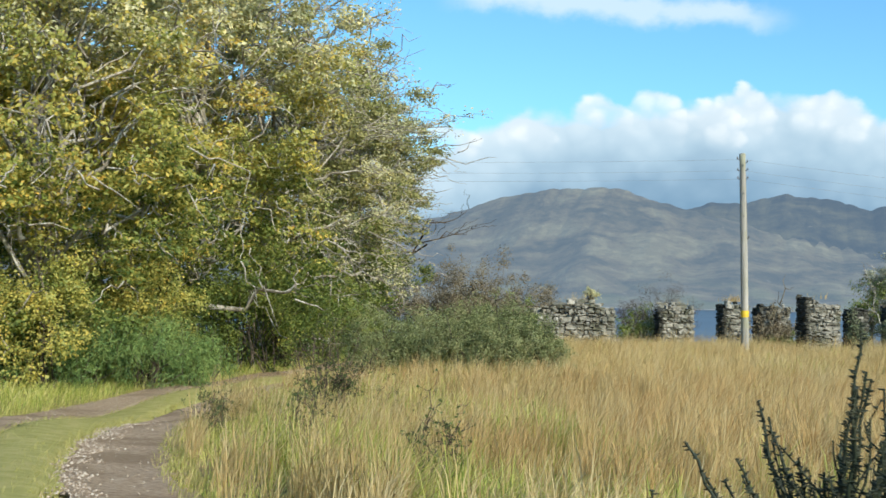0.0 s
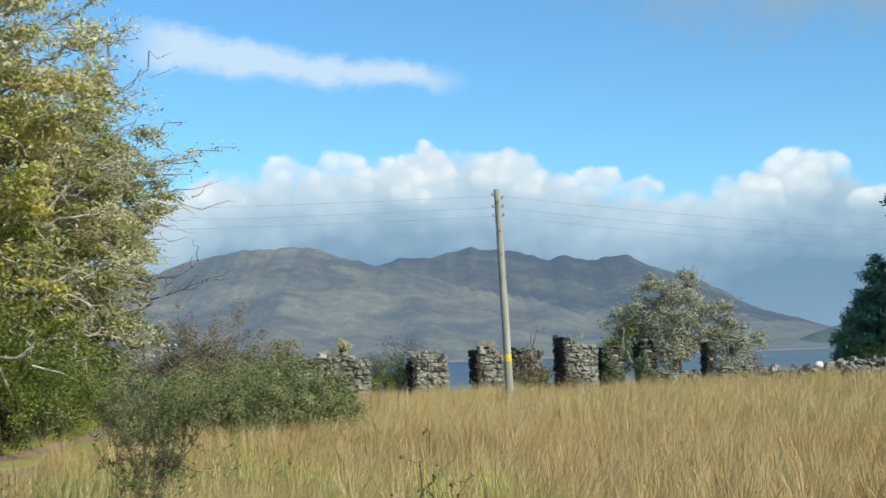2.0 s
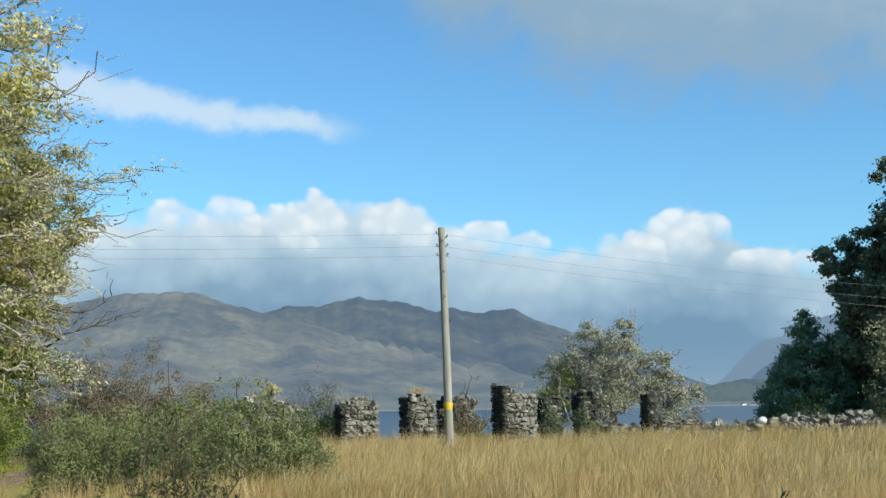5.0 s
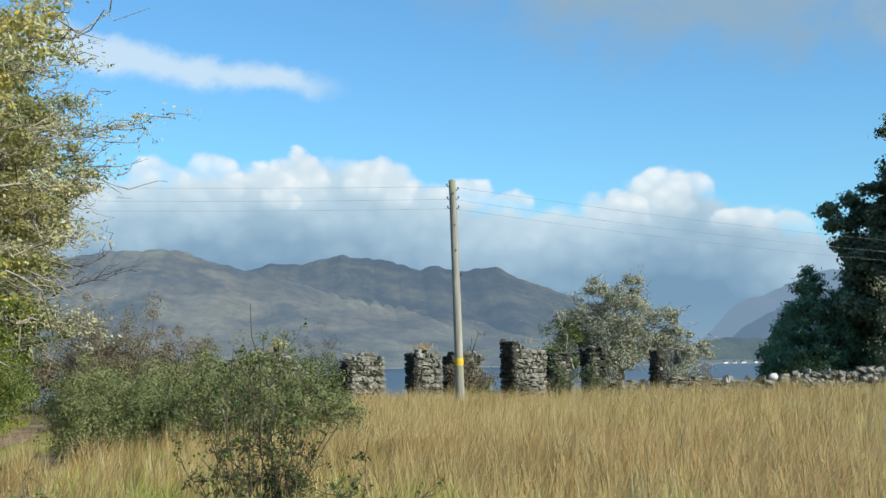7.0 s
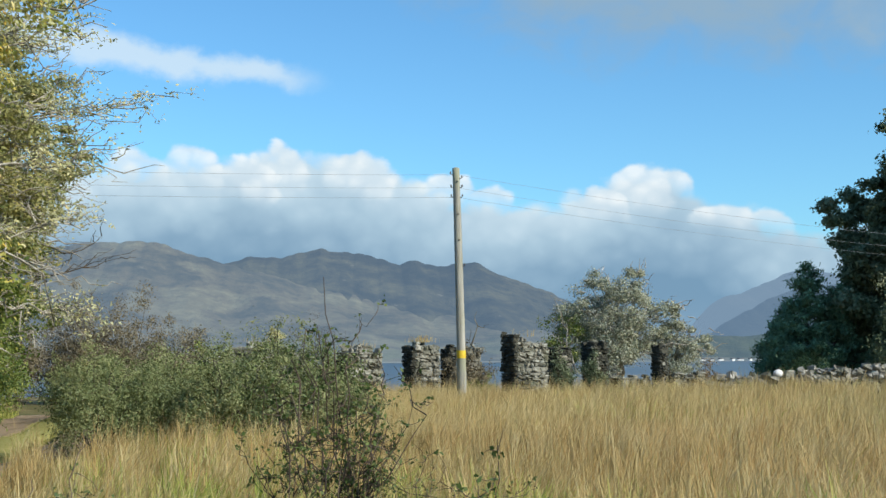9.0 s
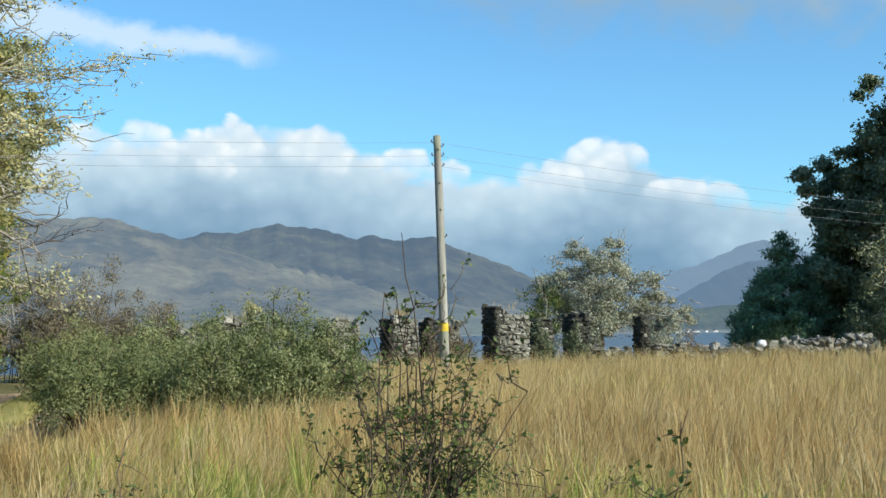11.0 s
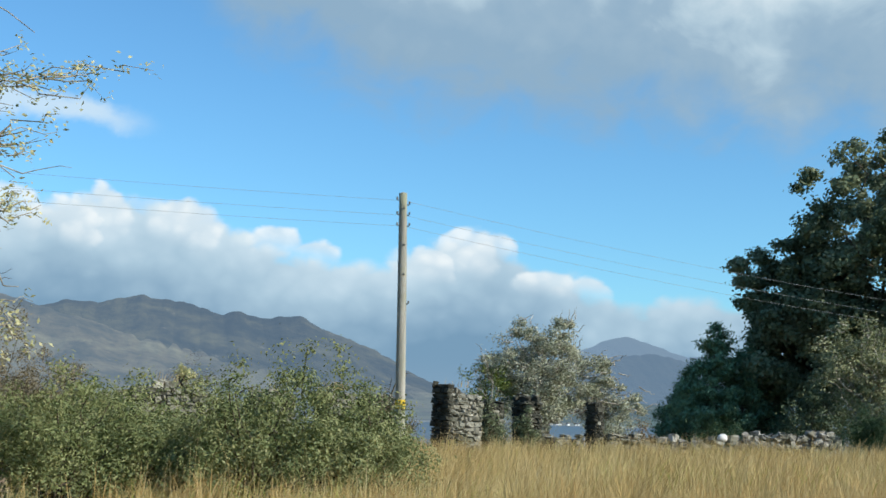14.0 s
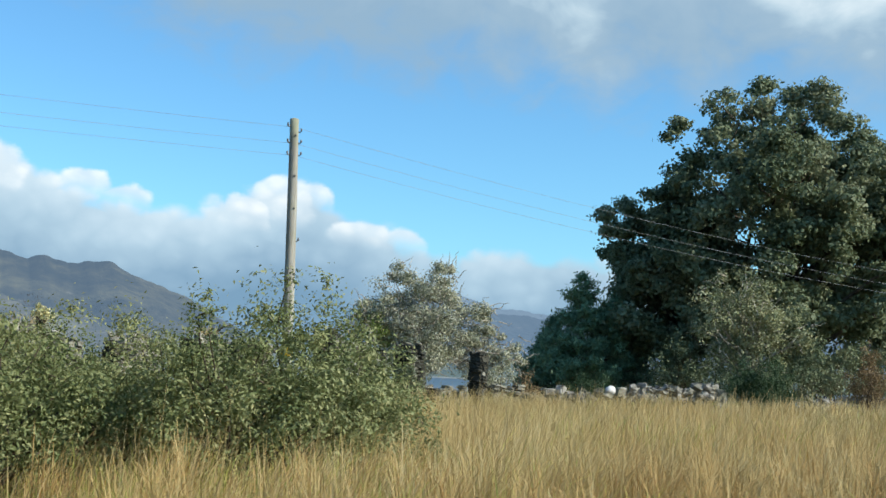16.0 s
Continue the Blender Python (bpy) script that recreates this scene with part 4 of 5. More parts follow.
# boughs that reach out over the track, thinly leaved
def bough(a, b, n, seed, label, leafy=True, bark=BARK_PALE, r=0.05, foliage=AUTUMN_PALE, group="boughs over the track", wob=0.035):
    rng = np.random.default_rng(seed)
    a, b = np.asarray(a, float), np.asarray(b, float)
    b = a + (b - a) * (0.78 if leafy else 0.9)
    t = thing("bough", a, label, "bough", group)
    L = np.linalg.norm(b - a)
    main = bend(rng, a, b, 9, wob, -0.04)
    V, F = tubes([(main, np.linspace(r, 0.006, 9))], 6)
    branch = part("branch", mesh_from("branch", V - a, F, mat=bark, smooth=True), t)
    tips = []
    for _ in range(n):
        q = main[rng.integers(3, 9)]
        e = q + (b - a) / L * rng.uniform(0.1, 0.35) * L + rng.normal(0, 0.12 * L, 3) * np.array([1, 1, 0.8])
        ln = bend(rng, q, e, 6, 0.09)
        V, F = tubes([(ln, np.linspace(r * 0.35, 0.005, 6))], 5)
        part("twig", mesh_from("twig", V - a, F, mat=bark, smooth=True), branch)
        tips.append(ln[2:])
    if leafy:
        tips = np.concatenate(tips)
        pts = tips[rng.integers(len(tips), size=n * 34)] + rng.normal(0, 0.09, (n * 34, 3))
        V, F = leaves(rng, pts, 0.09, 0.045, along=(0.9, 0.1, -0.2))
        part("foliage", mesh_from("foliage", V - a, F, mat=foliage), t)


AIRY = "thin lichened bough with sparse wind-blown leaves"
for i, (a, b, n) in enumerate((((-11.8, 13.2, 6.2), (-7.6, 13.8, 7.1), 22), ((-11.5, 12.5, 7.6), (-8.4, 11.5, 8.2), 18), ((-11.0, 10.5, 8.6), (-8.4, 10.2, 9.6), 18), ((-11.8, 11.5, 9.5), (-9.3, 11.8, 10.9), 16),
                               ((-11.5, 12.5, 5.2), (-8.4, 12.6, 5.7), 18), ((-11.0, 8.0, 9.6), (-9.3, 8.4, 10.8), 14), ((-11.3, 11.0, 3.6), (-8.3, 11.4, 4.3), 16), ((-11.2, 12.0, 2.4), (-8.2, 12.2, 2.6), 14))):
    bough(a, b, n, 140 + i, AIRY)
DEAD = "dark bare crooked bough against the hills"
bough((-15.2, 32.0, 4.0), (-11.9, 32.2, 6.1), 7, 155, DEAD, False, BARK_DARK, 0.055, wob=0.075)
bough((-15.2, 31.8, 3.4), (-11.2, 32.4, 5.3), 6, 156, DEAD, False, BARK_DARK, 0.05, wob=0.075)
bough((-12.9, 16.0, 2.8), (-9.6, 16.5, 3.4), 6, 157, "pale bleached bough sticking out of the wood", False, BARK_PALE, 0.04)

bough((1.0, 32.2, 1.3), (1.2, 32.2, 3.4), 3, 158, "bare dead stem standing in a ruined wall", False, BARK_MID, 0.045, group="dead stems in the ruin")
bough((5.0, 33.4, 0.9), (4.3, 33.5, 3.6), 5, 159, "bleached dead stem leaning beside an apple tree", False, BARK_PALE, 0.04, group="dead stems in the ruin")

# undergrowth along the wood
UNDER = "dense green undergrowth bush at the wood's edge"
for i, (x, y, rx, ry, rz) in enumerate(((-13.6, -1.2, 1.7, 1.3, 3.6), (-12.0, 3.6, 1.4, 1.2, 3.7), (-12.4, 5.8, 1.5, 1.3, 4.4), (-11.5, 8.4, 1.4, 1.3, 4.2), (-11.3, 10.6, 1.3, 1.3, 3.9), (-11.7, 13.4, 1.3, 1.5, 3.2),
                                        (-12.6, 16.6, 1.3, 1.5, 2.9), (-13.4, 20.5, 1.4, 1.7, 2.7), (-15.4, 0.6, 1.7, 1.4, 3.2), (-14.9, 24.5, 1.5, 1.7, 2.6), (-17.0, -1.5, 1.8, 1.5, 3.0), (-15.0, 8.5, 1.7, 2.0, 3.6),
                                        (-15.5, 13.5, 1.7, 2.0, 3.6), (-16.5, 19.0, 1.7, 2.0, 3.4), (-17.5, 25.0, 1.7, 2.0, 3.2), (-19.0, 4.0, 1.8, 2.0, 3.4), (-20.5, 12.0, 1.8, 2.2, 3.6), (-18.5, 32.0, 2.0, 2.2, 3.6), (-16.5, 29.5, 1.5, 1.6, 2.8), (-22.5, 12.5, 2.2, 2.0, 3.4), (-26.0, 17.0, 2.4, 2.2, 3.6), (-18.0, 5.5, 2.0, 1.8, 3.4), (-29.5, 23.0, 2.6, 2.4, 3.6), (-12.5, 0.7, 1.3, 1.1, 4.0), (-14.6, 0.4, 1.4, 1.1, 4.4))):
    bush("undergrowth_bush", (x, y), (rx, ry, rz), 104 if i < 9 or i > 22 else 54, 0.34 if i < 9 or i > 22 else 0.44, 120 if i < 9 or i > 22 else 62, 0.075 if i < 9 or i > 22 else 0.11, BARK_DARK, AUTUMN if i in (0, 1, 8, 23, 24) else AUTUMN_GREEN if i in (2, 3, 4) else LEAF_GREEN, "yellowing autumn bush at the wood's edge" if i in (0, 1, 8, 23, 24) else UNDER, "bush", 170 + i, "undergrowth of the wood", leaf_w=0.6)
for i, (x, y, r) in enumerate(((-10.8, 2.1, 1.05), (-11.9, 1.4, 0.95), (-13.2, 0.6, 0.95), (-10.6, 3.7, 0.75))):
    bush("broom_bush", (x, y), (r, r, r * 1.75), 60, 0.3, 150, 0.13, BARK_DARK, BROOM, "blue-green broom bush at the foot of the wood", "bush", 190 + i, "broom bushes by the track", leaf_w=0.11, upright=(0, 0, 0.8), shell=0.2, shoots=24)

# ---------------------------------------------------------------- willow scrub and shrubs in the meadow

SALLOW = "grey-green willow bush with leafy shoots in the meadow"
for i, (x, y, rx, ry, rz) in enumerate(((-7.1, 6.2, 0.85, 0.9, 1.8), (-6.3, 7.0, 0.9, 1.1, 1.55), (-5.0, 6.2, 1.0, 1.1, 1.8), (-4.3, 6.6, 0.9, 1.0, 1.75), (-5.4, 8.6, 1.1, 1.1, 1.65), (-6.8, 9.0, 1.2, 1.3, 1.5), (-3.7, 6.9, 0.85, 0.9, 1.5))):
    bush("willow_bush", (x, y), (rx, ry, rz), 150, 0.2, 120, 0.05, BARK_DARK, WILLOW, SALLOW, "bush", 210 + i, "willow bushes", leaf_w=0.45, stems=46, shoots=34, low=0.2, shoot=0.1, shell=0.5)
for i, (x, y, rx, ry, rz) in enumerate(((-7.0, 15.8, 1.5, 1.5, 1.75), (-8.8, 17.2, 1.6, 1.6, 1.7), (-7.2, 18.6, 1.3, 1.6, 1.6), (-9.6, 19.5, 1.6, 1.6, 1.8), (-8.2, 22.0, 1.4, 1.4, 1.6))):
    bush("willow_bush", (x, y), (rx, ry, rz), 70, 0.36, 75, 0.085, BARK_DARK, WILLOW, "rounded willow bush before the ruined croft", "bush", 220 + i, "willow bushes", leaf_w=0.45, shoots=14, low=0.2)
bush("ivy_bush", (-7.9, 25.4), (0.6, 0.5, 1.75), 30, 0.22, 80, 0.08, BARK_DARK, LEAF_GREEN, "dark ivy hanging on the end of a ruined wall", "bush", 231, leaf_w=0.7)
bush("ivy_bush", (-4.45, 30.9), (1.15, 0.6, 1.6), 64, 0.25, 80, 0.08, BARK_DARK, LEAF_GREEN, "dark green scrub filling a gap in the ruin", "bush", 232, leaf_w=0.6)
bush("ivy_bush", (0.9, 32.0), (0.95, 0.6, 2.0), 42, 0.24, 85, 0.085, TWIG_RED, GREY_SCRUB, "brown ivy and twigs over a ruined wall", "bush", 233, leaf_w=0.5, shoots=12)
bush("ivy_bush", (1.0, 31.6), (0.8, 0.5, 1.0), 30, 0.22, 80, 0.08, TWIG_RED, LEAF_GREEN, "green scrub at the foot of a ruined wall", "bush", 234, leaf_w=0.5)
for i, (x, y, rx, rz) in enumerate(((6.0, 33.2, 1.2, 2.0), (8.9, 33.2, 1.0, 1.9), (9.6, 32.4, 0.8, 1.1))):
    bush("bramble_bush", (x, y), (rx, 0.8, rz), 34, 0.28, 75, 0.085, TWIG_RED, APPLE if i < 2 else BRACKEN, "straggling pale scrub round an old apple tree", "bush", 236 + i, "scrub in the ruin", leaf_w=0.5)

tree("apple_tree", (6.9, 34.8), 4.4, 0.2, (6.9, 34.7, 2.8), (2.35, 2.1, 1.85), 200, 0.36, 165, 0.09, BARK_PALE, APPLE, "old lichened apple tree leaning over a ruined croft", "tree", 250, shell=0.4, rough=0.16, limbs=46, twigs=260, floor=0.7,
     extra=(((7.5, 34.6, 4.6), 0.36, 9), ((6.1, 34.6, 4.35), 0.36, 8), ((9.1, 34.5, 3.1), 0.45, 9), ((9.8, 34.5, 1.8), 0.5, 10), ((4.8, 34.5, 3.0), 0.4, 7)))
tree("thorn_tree", (4.6, 34.3), 3.0, 0.1, (4.7, 34.3, 2.0), (0.95, 0.9, 1.1), 40, 0.36, 95, 0.09, BARK_PALE, LEAF_GREEN, "small green thorn tree behind a ruined wall", "tree", 251, floor=0.6)
tree("thorn_tree", (9.0, 34.8), 2.9, 0.09, (9.0, 34.8, 1.9), (0.95, 0.8, 1.0), 34, 0.34, 90, 0.09, BARK_PALE, APPLE, "small pale thorn tree beside an apple tree", "tree", 252, floor=0.6, twigs=20)

# bare scrub behind the ruin
for i, (x, y, rx, rz) in enumerate(((-12.6, 33.0, 1.5, 3.9), (-11.3, 33.4, 1.4, 3.8), (-10.2, 34.0, 1.2, 3.0), (-13.8, 33.8, 1.5, 4.0), (-9.2, 34.4, 1.0, 2.5), (-15.7, 33.6, 1.7, 3.7))):
    bush("bare_scrub", (x, y), (rx, 1.2, rz), 110, 0.36, 130, 0.09, BARK_MID, GREY_SCRUB, "brown half-bare scrub willow behind the meadow", "bush", 260 + i, "bare scrub", leaf_w=0.4, stems=40, shoots=4, upright=(0, 0, 0.3), shoot=0.2)
for i, (x, y, rx, rz) in enumerate(((-5.0, 45.0, 1.6, 3.5), (-6.8, 44.5, 1.1, 2.6))):
    bush("bare_scrub", (x, y), (rx, 1.2, rz), 90, 0.4, 60, 0.16, TWIG_RED, TWIG_RED, "reddish leafless scrub beyond the ruin", "bush", 266 + i, "bare scrub", leaf_w=0.08, stems=40, upright=(0, 0, 0.9))

# ---------------------------------------------------------------- dark trees to the right

tree("sycamore", (27.4, 44.0), 15.2, 0.5, (27.5, 43.6, 8.0), (6.6, 5.8, 6.95), 300, 0.5, 74, 0.205, BARK_DARK, SYCAMORE, "large dark green sycamore at the meadow's far edge", "tree", 300,
     "sycamores", leaf_w=0.75, shell=0.42, rough=0.15, limbs=60, floor=1.5, lobe=0.95, each=7)
tree("sycamore", (36.0, 44.0), 14.8, 0.5, (35.8, 43.5, 8.0), (6.0, 5.6, 6.4), 170, 0.55, 52, 0.24, BARK_DARK, SYCAMORE, "large dark green sycamore in a clump of trees", "tree", 301,
     "sycamores", leaf_w=0.75, shell=0.42, rough=0.15, limbs=50, floor=1.2, lobe=0.95, each=7)
tree("sycamore", (23.2, 46.5), 10, 0.3, (22.9, 46.3, 5.6), (2.8, 2.8, 4.6), 100, 0.46, 80, 0.2, BARK_DARK, SYCAMORE, "dark sycamore with low branches at the meadow's edge", "tree", 302,
     "sycamores", leaf_w=0.75, shell=0.5, limbs=40, floor=1.0, lobe=0.7, each=7)


def conifer(at, height, radius, seed, label):
    rng = np.random.default_rng(seed)
    at = np.array([at[0], at[1], float(ground_z(*at))])
    t = thing("conifer", at, label, "tree", "small conifers")
    lines = [(bend(rng, at, at + (0, 0, height), 8, 0.01), np.linspace(0.12, 0.01, 8))]
    pts = []
    for k in range(int(height * 13)):
        h = rng.uniform(0.06, 0.99)
        a = rng.uniform(0, 6.28)
        L = radius * (1 - h) ** 0.75 * rng.uniform(0.6, 1.15) + 0.12
        p = at + (0, 0, h * height)
        e = p + np.array([math.cos(a) * L, math.sin(a) * L, L * rng.uniform(0.05, 0.45)])
        ln = bend(rng, p, e, 6, 0.04, 0.08)
        lines.append((ln, np.linspace(0.03, 0.006, 6)))
        m = int(95 * L + 40)
        s = rng.uniform(0.25, 1.03, m)
        pts.append(p + (e - p) * s[:, None] + rng.normal(0, 0.13, (m, 3)))
    V, F = tubes(lines, 5)
    part("trunk", mesh_from("trunk", V - at, F, mat=BARK_DARK, smooth=True), t)
    V, F = leaves(rng, np.concatenate(pts), 0.24, 0.07, along=(0, 0, 0.5))
    part("crown", mesh_from("crown", V - at, F, mat=CONIFER), t)


for x, y, h, r, s in ((18.5, 46.3, 5.8, 2.2, 310), (18.4, 48.8, 4.0, 1.9, 311), (20.0, 46.5, 4.8, 2.2, 312), (17.9, 49.8, 2.6, 1.4, 313), (21.2, 47.6, 5.4, 2.2, 314)):
    conifer((x, y), h, r, s, "dark blue-green young conifer at the wood's edge")
tree("larch", (19.6, 35.0), 5.9, 0.13, (19.6, 34.8, 3.3), (2.2, 1.7, 2.5), 110, 0.5, 130, 0.115, BARK_PALE, LARCH, "pale grey-green lichened small tree before dark sycamores", "tree", 320, shell=0.3, rough=0.2, limbs=44, twigs=50, floor=0.9)
bush("gorse_bush", (18.7, 32.8), (1.55, 1.2, 2.3), 120, 0.28, 150, 0.12, BARK_DARK, GORSE, "rounded dark green gorse bush at the meadow's end", "bush", 321, leaf_w=0.16, upright=(0, 0, 0.6), shell=0.3)
bush("gorse_bush", (17.2, 42.5), (1.6, 1.0, 1.3), 50, 0.36, 80, 0.14, BARK_DARK, GORSE, "low gorse behind the field wall", "bush", 322, leaf_w=0.2)
# ivy on the stubs; its dark leaves also stand in for their shade
bush("ivy_bush", (3.95, 30.2), (0.4, 0.45, 1.75), 30, 0.2, 80, 0.07, BARK_DARK, SYCAMORE, "dark ivy smothering a stub of ruined wall", "bush", 340, "ivy on the ruin", leaf_w=0.7)
bush("ivy_bush", (5.2, 30.9), (0.42, 0.4, 1.85), 28, 0.2, 80, 0.07, BARK_DARK, SYCAMORE, "dark ivy smothering a stub of ruined wall", "bush", 341, "ivy on the ruin", leaf_w=0.7)
bush("rusty_shrub", (24.1, 33.4), (0.85, 0.7, 2.9), 60, 0.26, 70, 0.1, TWIG_RED, BRACKEN, "rust-brown upright shrub beside the field wall", "bush", 323, leaf_w=0.35, stems=40, shoots=16)
for i, (x, y, rx, rz) in enumerate(((22.5, 38.5, 2.4, 3.0), (26.0, 38.2, 2.6, 3.2), (30.0, 38.0, 2.6, 3.2), (21.8, 42.5, 2.0, 3.4), (24.0, 47.5, 3.0, 5.0), (28.5, 48.0, 3.0, 5.0), (33.0, 48.0, 3.0, 5.0), (37.0, 40.0, 3.0, 3.6), (21.5, 49.5, 2.4, 4.2))):
    bush("shade_bush", (x, y), (rx, 1.5, rz), 60, 0.45, 75, 0.13, BARK_DARK, SYCAMORE, "dark undergrowth in the shade of sycamores", "bush", 330 + i, "undergrowth of the sycamores", leaf_w=0.6)

# ---------------------------------------------------------------- shrubs close to the track

def thorny(at, stems, seed, label, height, spread, leaf_n, lean=(0, 0), least=0.55):
    """A thin thorny shrub: wiry arching stems, side twigs and small leaves."""
    rng = np.random.default_rng(seed)
    at = np.array([at[0], at[1], float(ground_z(*at)) - 0.02])
    t = thing("thorn_shrub", at, label, "shrub", "thorn shrubs")
    pts = []
    for k in range(stems):
        foot = at + np.array([rng.normal(0, 0.07), rng.normal(0, 0.07), 0])
        a, r = rng.uniform(0, 6.28), spread * rng.uniform(0.15, 1.0)
        top = at + np.array([math.cos(a) * r + lean[0], math.sin(a) * r + lean[1], height * rng.uniform(least, 1.0) * (1.08 - 0.4 * r / spread)])
        ln = bend(rng, foot, top, 9, 0.026, -0.05)
        lines = [(ln, np.linspace(0.0075, 0.0022, 9))]
        for _ in range(7):
            i = rng.integers(2, 9 if height < 2 else 6)
            e = ln[i] + rng.normal(0, 0.12, 3) + np.array([0, 0, 0.08])
            tw = bend(rng, ln[i], e, 5, 0.1)
            lines.append((tw, np.linspace(0.0042, 0.0015, 5)))
            for _ in range(3):
                j = rng.integers(1, 5)
                e2 = tw[j] + rng.normal(0, 0.05, 3) + np.array([0, 0, 0.02])
                lines.append((bend(rng, tw[j], e2, 4, 0.1), np.linspace(0.0024, 0.001, 4)))
                pts.append(e2)
                pts.append(tw[j])
        V, F = tubes(lines, 5)
        part("stem", mesh_from("stem", V - at, F, mat=TWIG_RED, smooth=True), t)
    pts = np.array(pts)
    P = pts[rng.integers(len(pts), size=leaf_n)] + rng.normal(0, 0.014, (leaf_n, 3))
    V, F = leaves(rng, P, 0.031, 0.019)
    part("foliage", mesh_from("foliage", V - at, F, mat=ROSE), t)
    return at


thorny((-3.42, -6.35), 30, 400, "thin dog-rose shrub with wiry stems and few small leaves", 1.7, 0.62, 3400)
thorny((-3.36, -6.25), 2, 405, "tall wiry rose stems standing out of a shrub", 2.28, 0.16, 120, (-0.06, 0), 0.9)
thorny((-2.75, -6.0), 5, 401, "low arching bramble stems in dry grass", 0.9, 0.6, 220)
thorny((-2.8, -8.6), 9, 402, "low dark bramble in the green verge", 0.75, 0.45, 900)
thorny((-4.75, -6.9), 8, 403, "low bramble beside the track", 0.8, 0.35, 700)
thorny((-0.4, -11.5), 8, 404, "small dark broom seedling in the verge", 0.75, 0.3, 700)


def near_gorse(at, shoots, height, spread, seed):
    """A dark gorse bush: slim shoots that fan out of one foot, each set all round with upturned spines, and shorter side shoots low down."""
    rng = np.random.default_rng(seed)
    at = np.array([at[0], at[1], float(ground_z(*at)) - 0.02])
    t = thing("gorse_shrub", at, "dark spiny gorse bush with upright shoots by the road", "shrub", "gorse shrubs by the road")

    def spiny(line, count, start):
        way = line[-1] - line[0]
        way /= np.linalg.norm(way)
        found = []
        m = len(line) - 1
        for _ in range(count):
            f = rng.uniform(start, 1) * m
            i = min(m - 1, int(f))
            p = line[i] + (line[i + 1] - line[i]) * (f - i)
            d = np.cross(way, rng.normal(size=3))
            d = d / (np.linalg.norm(d) + 1e-6)
            L = rng.uniform(0.010, 0.027) * (1.15 - 0.5 * f / m)
            found.append((np.array([p, p + d * L * 0.6 + way * L * 0.1, p + d * L + way * L * 0.25]), np.array([0.0034, 0.0025, 0.0006])))
        return found

    for k in range(shoots):
        a, r = rng.uniform(0, 6.28), spread * rng.uniform(0.1, 1.0)
        foot = at + np.array([rng.normal(0, 0.04), rng.normal(0, 0.04), 0])
        top = at + np.array([math.cos(a) * r, math.sin(a) * r, height * rng.uniform(0.66, 1.03) * (1.02 - 0.3 * r / spread)])
        fork = at + np.array([math.cos(a) * r * 0.12, math.sin(a) * r * 0.12, height * rng.uniform(0.36, 0.5)])
        ln = bend(rng, fork, top, 12, 0.014, -0.02)
        lines = [(bend(rng, foot, fork, 4, 0.02), np.linspace(0.012, 0.008, 4)), (ln, np.linspace(0.008, 0.0035, 12))] + spiny(ln, 110, 0.0)
        for _ in range(6):
            q = ln[rng.integers(0, 6)]
            e = q + (top - foot) * rng.uniform(0.08, 0.2) + rng.normal(0, 0.06, 3)
            tw = bend(rng, q, e, 6, 0.03)
            lines += [(tw, np.linspace(0.0045, 0.002, 6))] + spiny(tw, 26, 0.0)
        V, F = tubes(lines, 3)
        # the shoots' backlit darkness comes from their colour
        part("shoot", mesh_from("shoot", V - at, F, mat=GORSE_SHADOW_SIDE, smooth=True), t)


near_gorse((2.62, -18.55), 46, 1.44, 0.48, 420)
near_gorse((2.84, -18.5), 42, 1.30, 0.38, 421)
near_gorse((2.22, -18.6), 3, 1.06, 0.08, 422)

# ---------------------------------------------------------------- grass

def blades(rng, P, height, width, lean, wind=(0.35, 0.1)):
    """Bent blades of grass rooted at P: five corners each."""
    n = len(P)
    a = rng.uniform(0, 6.28, n)
    side = np.stack((np.cos(a), np.sin(a), np.zeros(n)), 1)
    d = rng.normal(0, 1, (n, 2)) * 0.6 + np.asarray(wind)
    off = np.concatenate((d * (lean * height)[:, None], np.zeros((n, 1))), 1)
    up = np.array([0, 0, 1.0])
    mid = P + off * 0.32 + up * (height * 0.58)[:, None]
    tip = P + off * 1.0 + up * (height * (1 - 0.25 * lean))[:, None]
    w = width[:, None] / 2
    V = np.stack((P - side * w, P + side * w, mid + side * w * 0.8, mid - side * w * 0.8, tip), 1).reshape(-1, 3)
    k = np.arange(n)[:, None] * 5
    return V, k + np.array([[0, 1, 2, 3]]), k + np.array([[3, 2, 4]])


def scatter(rng, x0, x1, y0, y1, density, tuft=1, size=0.1):
    """Places over a rectangle, singly or gathered in tufts."""
    n = int((x1 - x0) * (y1 - y0) * density / tuft)
    x, y = rng.uniform(x0, x1, n), rng.uniform(y0, y1, n)
    if tuft > 1:
        x, y = np.repeat(x, tuft), np.repeat(y, tuft)
        s = np.repeat(size * rng.uniform(0.5, 1.6, n), tuft)
        x, y = x + rng.normal(0, 1, len(x)) * s, y + rng.normal(0, 1, len(x)) * s
    return x, y


def lawn(name, P, height, width, lean, mat, label, seed, category="grass"):
    rng = np.random.default_rng(seed)
    V, q, t = blades(rng, P, height, width, lean)
    return tagged(new(name, mesh_from(name, V, q, t, mat)), label, category, kind="stuff")


def patch(x, y, s, ph):
    return np.sin(x / s + ph) * np.cos(y / s * 1.2 + ph * 2) + 0.6 * np.sin((x + y) / s * 1.7 + ph)


